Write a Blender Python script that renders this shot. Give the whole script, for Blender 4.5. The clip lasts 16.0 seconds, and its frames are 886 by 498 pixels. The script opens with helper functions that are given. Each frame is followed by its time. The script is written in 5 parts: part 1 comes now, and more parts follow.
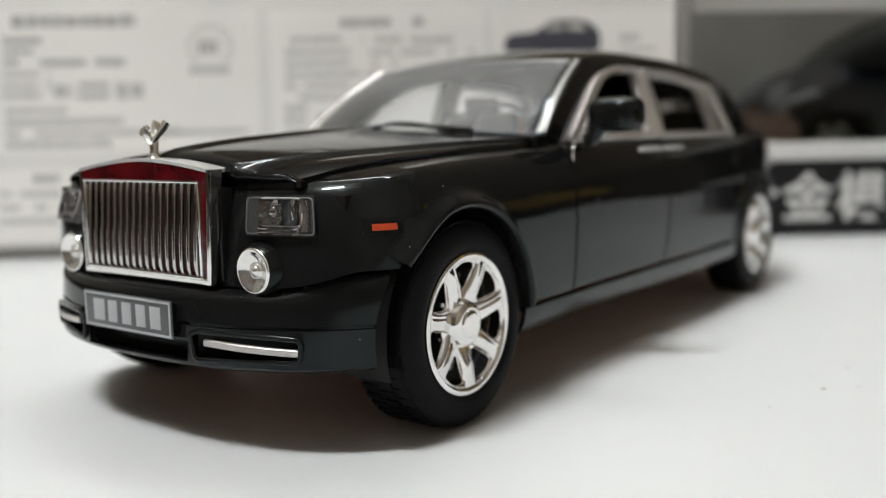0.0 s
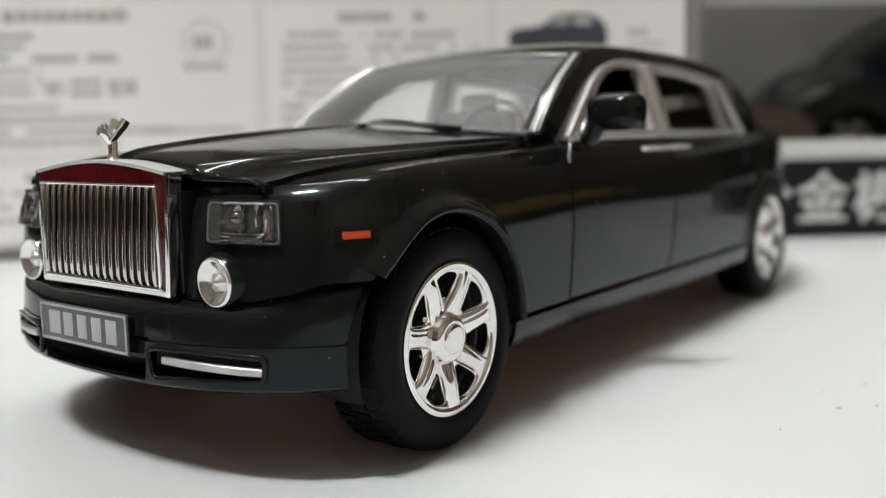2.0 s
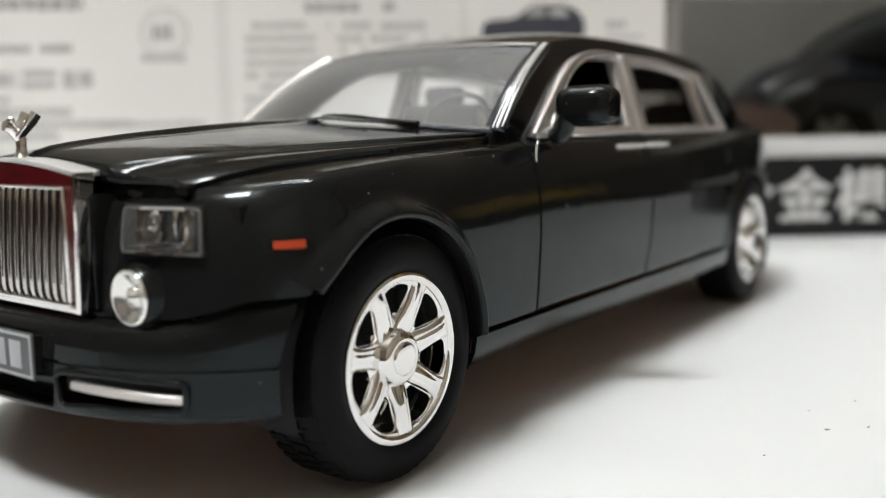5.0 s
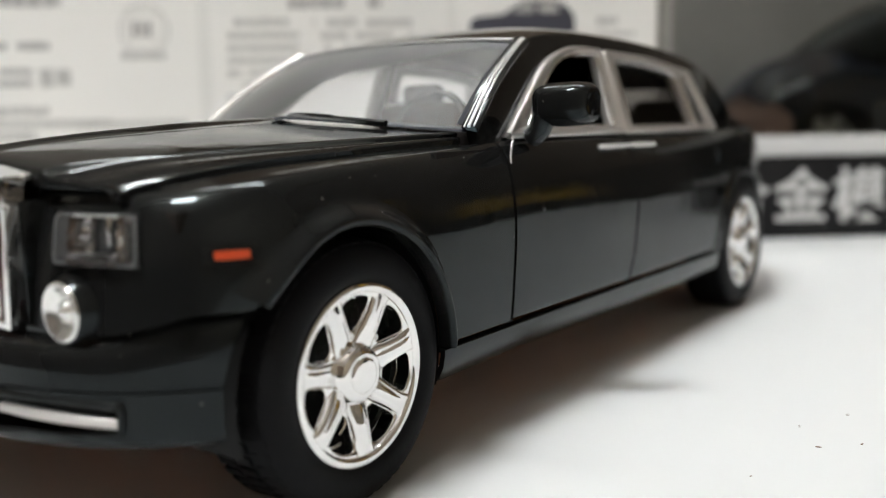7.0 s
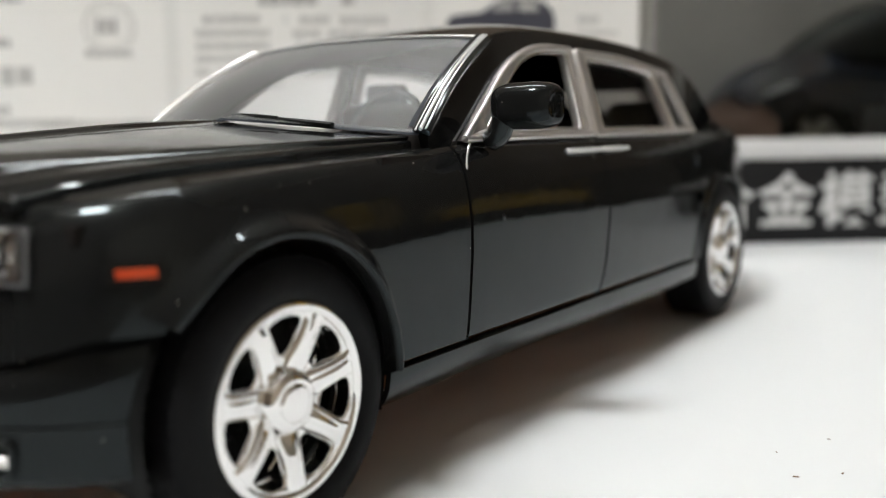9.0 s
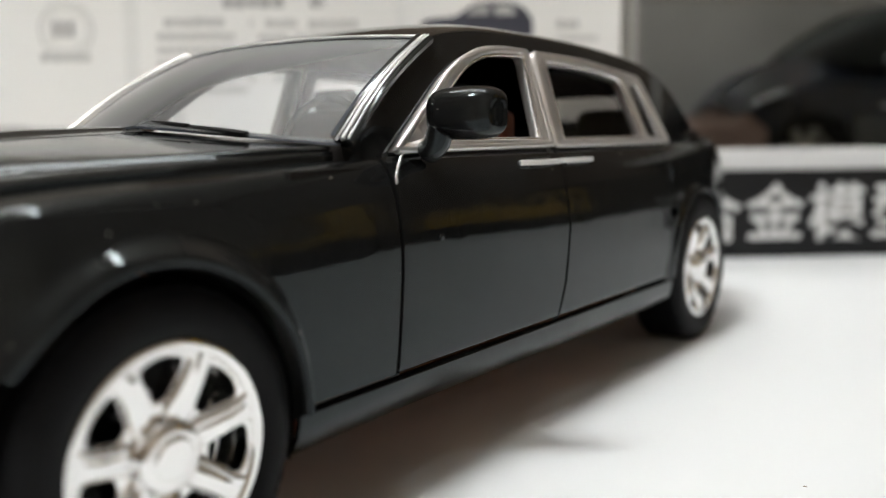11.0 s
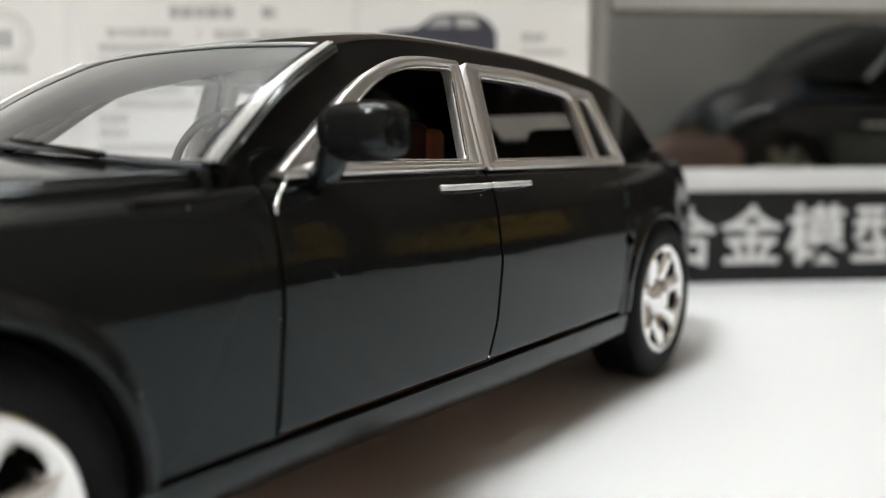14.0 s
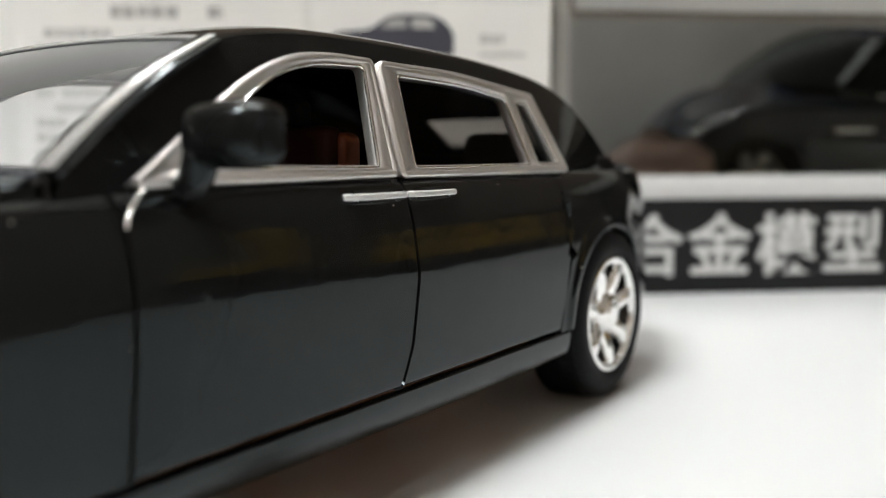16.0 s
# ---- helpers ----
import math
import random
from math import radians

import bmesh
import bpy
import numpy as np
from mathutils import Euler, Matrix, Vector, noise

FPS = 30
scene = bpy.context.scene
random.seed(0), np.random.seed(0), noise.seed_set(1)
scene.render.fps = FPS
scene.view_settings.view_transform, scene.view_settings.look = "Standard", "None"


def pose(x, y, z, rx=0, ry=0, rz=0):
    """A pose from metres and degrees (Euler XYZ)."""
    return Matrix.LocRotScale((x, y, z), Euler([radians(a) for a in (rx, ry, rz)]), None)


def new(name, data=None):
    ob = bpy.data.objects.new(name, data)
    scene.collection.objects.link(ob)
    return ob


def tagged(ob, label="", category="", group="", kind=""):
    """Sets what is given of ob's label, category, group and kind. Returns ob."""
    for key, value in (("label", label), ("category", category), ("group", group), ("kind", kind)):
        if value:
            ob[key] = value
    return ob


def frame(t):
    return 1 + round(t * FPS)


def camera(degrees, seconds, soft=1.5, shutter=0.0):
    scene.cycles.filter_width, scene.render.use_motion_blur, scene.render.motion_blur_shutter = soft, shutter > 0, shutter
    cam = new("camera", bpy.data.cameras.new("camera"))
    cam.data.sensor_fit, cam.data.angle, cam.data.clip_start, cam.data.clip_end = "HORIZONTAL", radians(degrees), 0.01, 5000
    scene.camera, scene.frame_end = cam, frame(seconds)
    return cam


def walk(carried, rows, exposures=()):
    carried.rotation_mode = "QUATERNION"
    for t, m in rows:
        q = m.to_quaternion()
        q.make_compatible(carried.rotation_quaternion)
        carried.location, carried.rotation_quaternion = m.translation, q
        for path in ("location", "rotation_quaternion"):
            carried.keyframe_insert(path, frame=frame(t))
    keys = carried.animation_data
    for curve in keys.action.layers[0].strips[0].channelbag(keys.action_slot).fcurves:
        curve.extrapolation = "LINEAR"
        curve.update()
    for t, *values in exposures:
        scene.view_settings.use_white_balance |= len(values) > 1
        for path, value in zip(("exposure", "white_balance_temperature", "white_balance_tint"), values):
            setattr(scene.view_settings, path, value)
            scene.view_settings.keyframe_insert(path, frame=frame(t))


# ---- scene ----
cam = camera(52.63, 16.0, soft=1.1)
cam.data.dof.use_dof = True
cam.data.dof.focus_distance = 0.128
cam.data.dof.aperture_fstop = 13.5
# seconds, eye in metres, turn in degrees; the origin lies on the table under the middle of the front axle
ROWS = [
    (0.0, 0.12239, -0.11617, 0.04712, 82.813, 1.133, 36.207),
    (0.5, 0.12195, -0.11391, 0.04710, 82.818, 1.094, 36.422),
    (1.0, 0.12137, -0.11111, 0.04720, 82.789, 1.111, 36.644),
    (1.5, 0.11961, -0.10644, 0.04715, 82.728, 1.159, 36.820),
    (2.0, 0.11956, -0.10431, 0.04732, 82.662, 1.143, 37.058),
    (2.5, 0.11921, -0.10261, 0.04743, 82.580, 1.169, 37.234),
    (3.0, 0.11828, -0.10112, 0.04731, 82.592, 1.125, 36.579),
    (3.5, 0.11794, -0.09923, 0.04715, 82.631, 1.238, 36.729),
    (4.0, 0.11639, -0.09688, 0.04742, 82.523, 1.108, 36.476),
    (6.5, 0.11419, -0.08356, 0.04741, 82.261, 0.985, 35.614),
    (7.0, 0.11384, -0.08160, 0.04754, 82.227, 1.017, 35.879),
    (7.5, 0.11327, -0.07642, 0.04763, 82.159, 1.038, 36.460),
    (8.0, 0.11271, -0.07453, 0.04767, 82.130, 0.935, 36.137),
    (8.5, 0.11279, -0.07203, 0.04777, 82.186, 0.981, 36.438),
    (9.0, 0.11260, -0.06989, 0.04776, 82.252, 0.803, 35.358),
    (9.5, 0.11182, -0.06433, 0.04777, 82.278, 0.716, 34.769),
    (12.0, 0.11154, -0.04803, 0.04834, 82.984, 0.422, 35.817),
    (12.5, 0.11122, -0.04504, 0.04862, 83.020, 0.358, 36.020),
    (13.0, 0.11115, -0.04188, 0.04853, 83.201, 0.495, 36.139),
    (13.5, 0.11099, -0.03738, 0.04845, 83.636, 0.394, 35.862),
    (14.0, 0.11127, -0.03282, 0.04859, 83.713, 0.284, 34.776),
    (14.5, 0.11091, -0.02771, 0.04876, 83.682, 0.158, 33.712),
    (15.0, 0.11170, -0.02369, 0.04890, 83.614, 0.076, 33.620),
    (15.5, 0.11252, -0.02074, 0.04883, 83.789, -0.020, 33.801),
    (16.0, 0.11301, -0.01681, 0.04850, 84.101, 0.246, 33.995),
]
EXPOSURES = ((0.0, -0.22), (1.0, -0.19), (1.5, -0.26), (2.0, -0.22), (2.5, -0.18), (3.0, -0.04), (4.0, -0.04), (9.0, 0.0), (16.0, 0.11))
walk(cam, [(t, pose(x, y, z, a, b, c)) for t, x, y, z, a, b, c in ROWS], EXPOSURES)

# ---- world, light, exposure ----
world = bpy.data.worlds.new("world")
scene.world = world
world.use_nodes = True
world.node_tree.nodes["Background"].inputs[0].default_value = (0.9, 0.95, 1.0, 1)
world.node_tree.nodes["Background"].inputs[1].default_value = 0.05

CM = 0.01


# two glowing tubes under the ceiling: place of the middle, turn, length, radius, strength
TUBES = (((-0.10, -0.72, 1.80), 38, 0.44, 0.085, 134.0), ((-0.40, 0.66, 1.80), 4, 1.50, 0.030, 48.0))
TUBE_COLOUR = (0.975, 1.0, 1.0)


# ---- materials ----
def mat(name, colour, rough=0.5, metal=0.0, coat=0.0, vary=0.0, scale=40.0, bump=0.0, bump_scale=400.0, rough_vary=0.0, spec=0.5):
    m = bpy.data.materials.new(name)
    m.use_nodes = True
    nt = m.node_tree
    b = nt.nodes["Principled BSDF"]
    b.inputs["Base Color"].default_value = (*colour, 1)
    b.inputs["Roughness"].default_value = rough
    b.inputs["Metallic"].default_value = metal
    b.inputs["Coat Weight"].default_value = coat
    b.inputs["Coat Roughness"].default_value = 0.03
    b.inputs["Specular IOR Level"].default_value = spec
    tc = nt.nodes.new("ShaderNodeTexCoord")
    if vary or rough_vary:
        n = nt.nodes.new("ShaderNodeTexNoise")
        n.inputs["Scale"].default_value, n.inputs["Detail"].default_value = scale, 6
        nt.links.new(tc.outputs["Object"], n.inputs["Vector"])
    if vary:
        mix = nt.nodes.new("ShaderNodeMix")
        mix.data_type = "RGBA"
        mix.inputs["A"].default_value = (*[c * (1 - vary) for c in colour], 1)
        mix.inputs["B"].default_value = (*[min(1, c * (1 + vary)) for c in colour], 1)
        nt.links.new(n.outputs["Fac"], mix.inputs["Factor"])
        nt.links.new(mix.outputs["Result"], b.inputs["Base Color"])
    if rough_vary:
        r = nt.nodes.new("ShaderNodeMapRange")
        r.inputs["From Min"].default_value, r.inputs["From Max"].default_value = 0.3, 0.7
        r.inputs["To Min"].default_value, r.inputs["To Max"].default_value = max(0.01, rough - rough_vary), rough + rough_vary
        nt.links.new(n.outputs["Fac"], r.inputs["Value"])
        nt.links.new(r.outputs["Result"], b.inputs["Roughness"])
    if bump:
        n2 = nt.nodes.new("ShaderNodeTexNoise")
        n2.inputs["Scale"].default_value, n2.inputs["Detail"].default_value = bump_scale, 4
        nt.links.new(tc.outputs["Object"], n2.inputs["Vector"])
        bp = nt.nodes.new("ShaderNodeBump")
        bp.inputs["Strength"].default_value, bp.inputs["Distance"].default_value = bump, 0.0003
        nt.links.new(n2.outputs["Fac"], bp.inputs["Height"])
        nt.links.new(bp.outputs["Normal"], b.inputs["Normal"])
    return m


def glass_mat(name, tint, gloss, haze=0.0, rough=0.02, sheen=1.0):
    m = bpy.data.materials.new(name)
    m.use_nodes = True
    nt = m.node_tree
    nt.nodes.clear()
    out = nt.nodes.new("ShaderNodeOutputMaterial")
    tr = nt.nodes.new("ShaderNodeBsdfTransparent")
    tr.inputs["Color"].default_value = (*tint, 1)
    gl = nt.nodes.new("ShaderNodeBsdfGlossy")
    gl.inputs["Roughness"].default_value = rough
    f0 = ((gloss - 1) / (gloss + 1)) ** 2
    lw = nt.nodes.new("ShaderNodeLayerWeight")
    lw.inputs["Blend"].default_value = 0.5
    pw = nt.nodes.new("ShaderNodeMath")
    pw.operation = "POWER"
    pw.inputs[1].default_value = 5.0
    nt.links.new(lw.outputs["Facing"], pw.inputs[0])
    fr = nt.nodes.new("ShaderNodeMath")
    fr.operation = "MULTIPLY_ADD"
    fr.inputs[1].default_value, fr.inputs[2].default_value = (1 - f0) * sheen, f0
    nt.links.new(pw.outputs[0], fr.inputs[0])
    mx = nt.nodes.new("ShaderNodeMixShader")
    nt.links.new(fr.outputs[0], mx.inputs[0])
    nt.links.new(tr.outputs[0], mx.inputs[1])
    nt.links.new(gl.outputs[0], mx.inputs[2])
    last = mx
    if haze:
        df = nt.nodes.new("ShaderNodeBsdfDiffuse")
        df.inputs["Color"].default_value = (0.8, 0.8, 0.8, 1)
        last = nt.nodes.new("ShaderNodeMixShader")
        last.inputs[0].default_value = haze
        nt.links.new(mx.outputs[0], last.inputs[1])
        nt.links.new(df.outputs[0], last.inputs[2])
    nt.links.new(last.outputs[0], out.inputs[0])
    return m


def dusty_tinted(m, scale, size, share):
    """Scatter tiny pale dust specks over a painted surface and tint its reflections blue."""
    nt = m.node_tree
    b = nt.nodes["Principled BSDF"]
    tc = nt.nodes.new("ShaderNodeTexCoord")
    vo = nt.nodes.new("ShaderNodeTexVoronoi")
    vo.inputs["Scale"].default_value = scale
    nt.links.new(tc.outputs["Object"], vo.inputs["Vector"])
    near = nt.nodes.new("ShaderNodeMath")
    near.operation = "LESS_THAN"
    near.inputs[1].default_value = size
    nt.links.new(vo.outputs["Distance"], near.inputs[0])
    pick = nt.nodes.new("ShaderNodeSeparateColor")
    nt.links.new(vo.outputs["Color"], pick.inputs[0])
    few = nt.nodes.new("ShaderNodeMath")
    few.operation = "LESS_THAN"
    few.inputs[1].default_value = share
    nt.links.new(pick.outputs[0], few.inputs[0])
    both = nt.nodes.new("ShaderNodeMath")
    both.operation = "MULTIPLY"
    nt.links.new(near.outputs[0], both.inputs[0])
    nt.links.new(few.outputs[0], both.inputs[1])
    mix = nt.nodes.new("ShaderNodeMix")
    mix.data_type = "RGBA"
    mix.inputs["A"].default_value = b.inputs["Base Color"].default_value
    mix.inputs["B"].default_value = (0.45, 0.42, 0.38, 1)
    # bluish reflections are put into the paint's own specular colour
    b.inputs["Specular Tint"].default_value = (0.80, 0.94, 1.0, 1)
    nt.links.new(both.outputs[0], mix.inputs["Factor"])
    nt.links.new(mix.outputs["Result"], b.inputs["Base Color"])
    return m


PAINT = dusty_tinted(mat("black_lacquer", (0.0088, 0.0088, 0.0088), 0.085, bump=0.30, bump_scale=85, rough_vary=0.03, scale=60, spec=0.27), 330, 0.042, 0.5)
DARK_WINDOW = mat("dark_tinted_glass", (0.005, 0.006, 0.005), 0.45, spec=0.06)
NAVY = mat("navy_lacquer", (0.008, 0.012, 0.022), 0.12)
GREY_BAND = mat("blue_grey_band", (0.085, 0.095, 0.105), 0.4, vary=0.2, scale=120)
HEADLAMP = mat("pale_plastic", (0.22, 0.23, 0.24), 0.35)
SILVER_PAINT = mat("silver_paint", (0.55, 0.55, 0.52), 0.5, 0.1, vary=0.15, scale=200)
CHROME = mat("chrome", (0.90, 0.89, 0.88), 0.06, 1.0, rough_vary=0.03, scale=300, bump=0.03, bump_scale=900)
SLAT = mat("slat_chrome", (0.60, 0.585, 0.57), 0.08, 1.0, rough_vary=0.05, scale=400)
DARK_CHROME = mat("smoked_chrome", (0.30, 0.28, 0.28), 0.16, 1.0, rough_vary=0.06, scale=500)
TRIM = mat("bright_trim", (0.88, 0.88, 0.87), 0.22, 0.5)
SILVER = mat("silvered_plastic", (0.86, 0.85, 0.83), 0.16, 0.75, bump=0.03, bump_scale=600)
SATIN = mat("satin_grey_trim", (0.62, 0.595, 0.575), 0.36, 0.88, bump=0.04, bump_scale=500)
RUBBER = mat("rubber", (0.006, 0.006, 0.0068), 0.55, vary=0.3, scale=300, bump=0.1, bump_scale=1500, spec=0.10)
LAMP_BACK = mat("lamp_back", (0.016, 0.016, 0.017), 0.3, 0.2, vary=0.5, scale=250, spec=0.2)
LENS_EDGE = mat("lens_edge", (0.16, 0.16, 0.165), 0.2, 0.3, vary=0.4, scale=300)
BLACK = mat("black_plastic", (0.006, 0.006, 0.006), 0.4, vary=0.3, scale=200, spec=0.12)
# brown is put in to warm the shadow under the car
UNDERSIDE_BOUNCE = mat("brown_bounce_underside", (0.22, 0.075, 0.034), 0.6, vary=0.3, scale=60, spec=0.1)
RED = mat("red_enamel", (0.075, 0.004, 0.006), 0.07, vary=0.95, scale=160, bump=0.5, bump_scale=120)
RED_DARK = mat("dark_red_backing", (0.030, 0.003, 0.004), 0.35, vary=0.5, scale=150)
ORANGE = mat("orange_marker", (0.48, 0.055, 0.014), 0.25, coat=0.4)
PLATE = mat("plate_grey", (0.09, 0.095, 0.10), 0.35, vary=0.15, scale=200)
PLATE_LIGHT = mat("plate_print", (0.42, 0.43, 0.45), 0.4)
GLASS = glass_mat("clear_plastic", (0.86, 0.88, 0.91), 1.5, 0.072, 0.35)
LAMP_BOWL = mat("bright_bowl", (0.92, 0.91, 0.89), 0.14, 0.9)
BORDER = mat("border_print", (0.012, 0.014, 0.020), 0.5, vary=0.3, scale=90, spec=0.1)
LENS = glass_mat("lamp_lens", (0.85, 0.85, 0.85), 1.4, 0.035)
FILM = glass_mat("window_film", (0.92, 0.93, 0.92), 1.2, sheen=0.6)
WINDOW = glass_mat("side_glass", (0.9, 0.9, 0.9), 1.1, sheen=0.25)
SMOKED = glass_mat("smoked_glass", (0.22, 0.21, 0.20), 1.2)
LEATHER = mat("tan_leather", (0.22, 0.045, 0.012), 0.5, vary=0.2, scale=120, bump=0.2, bump_scale=900)
CABIN = mat("cabin_plastic", (0.012, 0.010, 0.009), 0.7, vary=0.3, scale=100, spec=0.05)
HIDE = mat("dark_brown_leather", (0.030, 0.009, 0.006), 0.6, vary=0.3, scale=120, spec=0.15)
TABLE = mat("white_tabletop", (0.635, 0.648, 0.658), 0.42, vary=0.02, scale=14, rough_vary=0.06, bump=0.03, bump_scale=500)
CARD_WHITE = mat("white_card", (0.90, 0.885, 0.855), 0.45, vary=0.03, scale=20)
CARD_FACE = mat("carton_face", (0.82, 0.81, 0.78), 0.45, vary=0.03, scale=20)
CARD_BROWN = mat("brown_liner", (0.165, 0.155, 0.145), 0.5, vary=0.5, scale=12)
CARD_GREY = mat("grey_card", (0.40, 0.39, 0.37), 0.5, vary=0.06, scale=25)
CARD_BLACK = mat("black_card", (0.012, 0.012, 0.013), 0.4, vary=0.2, scale=30, spec=0.2)
INK = mat("grey_ink", (0.43, 0.42, 0.41), 0.5, vary=0.1, scale=200)
INK_PALE = mat("pale_ink", (0.55, 0.54, 0.52), 0.5, vary=0.1, scale=200)
INK_DARK = mat("dark_ink", (0.06, 0.06, 0.08), 0.45, vary=0.3, scale=60)
SILVER_INK = mat("silver_ink", (0.66, 0.66, 0.66), 0.4, vary=0.05, scale=60)
YELLOW = mat("yellow_card", (0.50, 0.29, 0.025), 0.5, vary=0.6, scale=25)
BROWN_LUMP = mat("lump_brown", (0.075, 0.043, 0.031), 0.6, vary=0.4, scale=60)
SPECK = mat("brown_crumb", (0.18, 0.12, 0.08), 0.7)
# the room is unseen: wall tones are picked for reflections and bounced light
WALL_PALE = mat("pale_unseen_wall", (0.36, 0.33, 0.29), 0.8, vary=0.05, scale=3)
WALL_TAN = mat("tan_unseen_wall", (0.46, 0.385, 0.30), 0.8, vary=0.1, scale=3)
WALL_LOW_DARK = mat("dark_unseen_wall", (0.045, 0.038, 0.030), 0.7, vary=0.2, scale=6)
WALL_LOW = mat("tan_unseen_lower_wall", (0.35, 0.31, 0.25), 0.8, vary=0.15, scale=3)
WALL = mat("unseen_room_wall", (0.13, 0.095, 0.068), 0.8, vary=0.05, scale=3)
CEIL = mat("ceiling_paint", (0.62, 0.58, 0.52), 0.85, vary=0.03, scale=3)
FLOOR = mat("dark_floor", (0.030, 0.026, 0.022), 0.5, vary=0.35, scale=8)


# ---- mesh helpers (all lengths in centimetres) ----
def thicken(bm, wall, hub):
    """Give an open sheet a thickness on the side towards hub."""
    bmesh.ops.remove_doubles(bm, verts=bm.verts, dist=1e-5)
    bmesh.ops.recalc_face_normals(bm, faces=bm.faces)
    bm.normal_update()
    h = Vector(hub)
    way = sum(f.calc_area() * (1 if f.normal.dot(f.calc_center_median() - h) > 0 else -1) for f in bm.faces)
    if way < 0:
        bmesh.ops.reverse_faces(bm, faces=bm.faces)
        bm.normal_update()
    faces, edges = list(bm.faces), [e for e in bm.edges if e.is_boundary]
    inner = {v: bm.verts.new(v.co - v.normal * wall) for v in list(bm.verts)}
    rims = []
    for e in edges:
        a, b = e.verts
        lp = e.link_loops[0]
        if lp.vert == a:
            a, b = b, a
        rims.append((a, b))
    for f in faces:
        bm.faces.new([inner[v] for v in reversed(f.verts)])
    for a, b in rims:
        bm.faces.new((a, b, inner[b], inner[a]))


def finish(bm, name, material, parent=None, label="", smooth=40, wall=0.0, hub=(0.0, 8.0, 3.0)):
    if wall:
        thicken(bm, wall, hub)
    else:
        bmesh.ops.recalc_face_normals(bm, faces=bm.faces)
    for v in bm.verts:
        v.co *= CM
    me = bpy.data.meshes.new(name)
    bm.to_mesh(me)
    bm.free()
    me.materials.append(material)
    me.shade_smooth()
    me.set_sharp_from_angle(angle=radians(smooth))
    ob = new(name, me)
    if parent:
        ob.parent = parent
    if label:
        tagged(ob, label)
    return ob


def part(name, bm, material, parent, label="", **k):
    return finish(bm, name, material, parent, label, **k)


def empty(name, m=None):
    ob = new(name)
    ob.empty_display_size = 0.01
    if m:
        ob.matrix_world = m
    return ob


def grid(bm, pts, flip=False):
    """A sheet through rows of points."""
    vs = [[bm.verts.new(p) for p in row] for row in pts]
    for i in range(len(vs) - 1):
        for j in range(len(vs[0]) - 1):
            q = [vs[i][j], vs[i + 1][j], vs[i + 1][j + 1], vs[i][j + 1]]
            if flip:
                q.reverse()
            if len({tuple(v.co) for v in q}) > 2:
                try:
                    bm.faces.new(q)
                except ValueError:
                    pass
    return vs


def box(bm, x0, x1, y0, y1, z0, z1, bevel=0.0, seg=2):
    c = bmesh.ops.create_cube(bm, size=1.0)
    for v in c["verts"]:
        v.co = Vector(((x0 + x1) / 2 + v.co.x * (x1 - x0), (y0 + y1) / 2 + v.co.y * (y1 - y0), (z0 + z1) / 2 + v.co.z * (z1 - z0)))
    if bevel:
        es = {e for v in c["verts"] for e in v.link_edges}
        bmesh.ops.bevel(bm, geom=list(es), offset=bevel, segments=seg, affect="EDGES", profile=0.5)
    return c


def lathe(bm, profile, centre, n=64, axis="x"):
    """Turn a profile of (along, radius) round an axis through centre."""
    rows = []
    for k in range(n + 1):
        a = 2 * math.pi * k / n
        row = []
        for s, r in profile:
            if axis == "x":
                row.append(Vector(centre) + Vector((s, r * math.cos(a), r * math.sin(a))))
            elif axis == "y":
                row.append(Vector(centre) + Vector((r * math.cos(a), s, r * math.sin(a))))
            else:
                row.append(Vector(centre) + Vector((r * math.cos(a), r * math.sin(a), s)))
        rows.append(row)
    grid(bm, rows)
    bmesh.ops.remove_doubles(bm, verts=bm.verts, dist=1e-5)


def sweep(bm, path, section, up, closed=False):
    """Carry a closed section of (side, height) along a path; up(i) gives the height direction at each point."""
    path = [Vector(p) for p in path]
    n = len(path)
    rows = []
    for i, p in enumerate(path):
        t = (path[min(i + 1, n - 1)] - path[max(i - 1, 0)]).normalized()
        u = Vector(up(i)) if callable(up) else Vector(up)
        s = t.cross(u).normalized()
        u = s.cross(t).normalized()
        rows.append([p + s * a + u * b for a, b in (*section, section[0])])
    grid(bm, rows)
    bmesh.ops.remove_doubles(bm, verts=bm.verts, dist=1e-5)
    ends = [e for e in bm.edges if e.is_boundary]
    if ends:
        bmesh.ops.holes_fill(bm, edges=ends, sides=40)


def oval(a, b, n=10):
    return [(a * math.cos(2 * math.pi * k / n), b * math.sin(2 * math.pi * k / n)) for k in range(n)]


def lerp(table, v):
    """Straight lines through (key, value) pairs."""
    if v <= table[0][0]:
        return table[0][1]
    for (a, p), (b, q) in zip(table, table[1:]):
        if v <= b:
            return p + (q - p) * (v - a) / (b - a)
    return table[-1][1]


def soft(table, v):
    """A smooth curve through (key, value) pairs."""
    k = [a for a, _ in table]
    f = [b for _, b in table]
    n = len(k)
    if v <= k[0]:
        return f[0]
    if v >= k[-1]:
        return f[-1]
    i = max(j for j in range(n - 1) if k[j] <= v)
    d = lambda j: (f[min(j + 1, n - 1)] - f[max(j - 1, 0)]) / (k[min(j + 1, n - 1)] - k[max(j - 1, 0)])
    h = k[i + 1] - k[i]
    t = (v - k[i]) / h
    return (2 * t**3 - 3 * t**2 + 1) * f[i] + (t**3 - 2 * t**2 + t) * h * d(i) + (-2 * t**3 + 3 * t**2) * f[i + 1] + (t**3 - t**2) * h * d(i + 1)


def span(a, b, n):
    return [a + (b - a) * i / n for i in range(n + 1)]


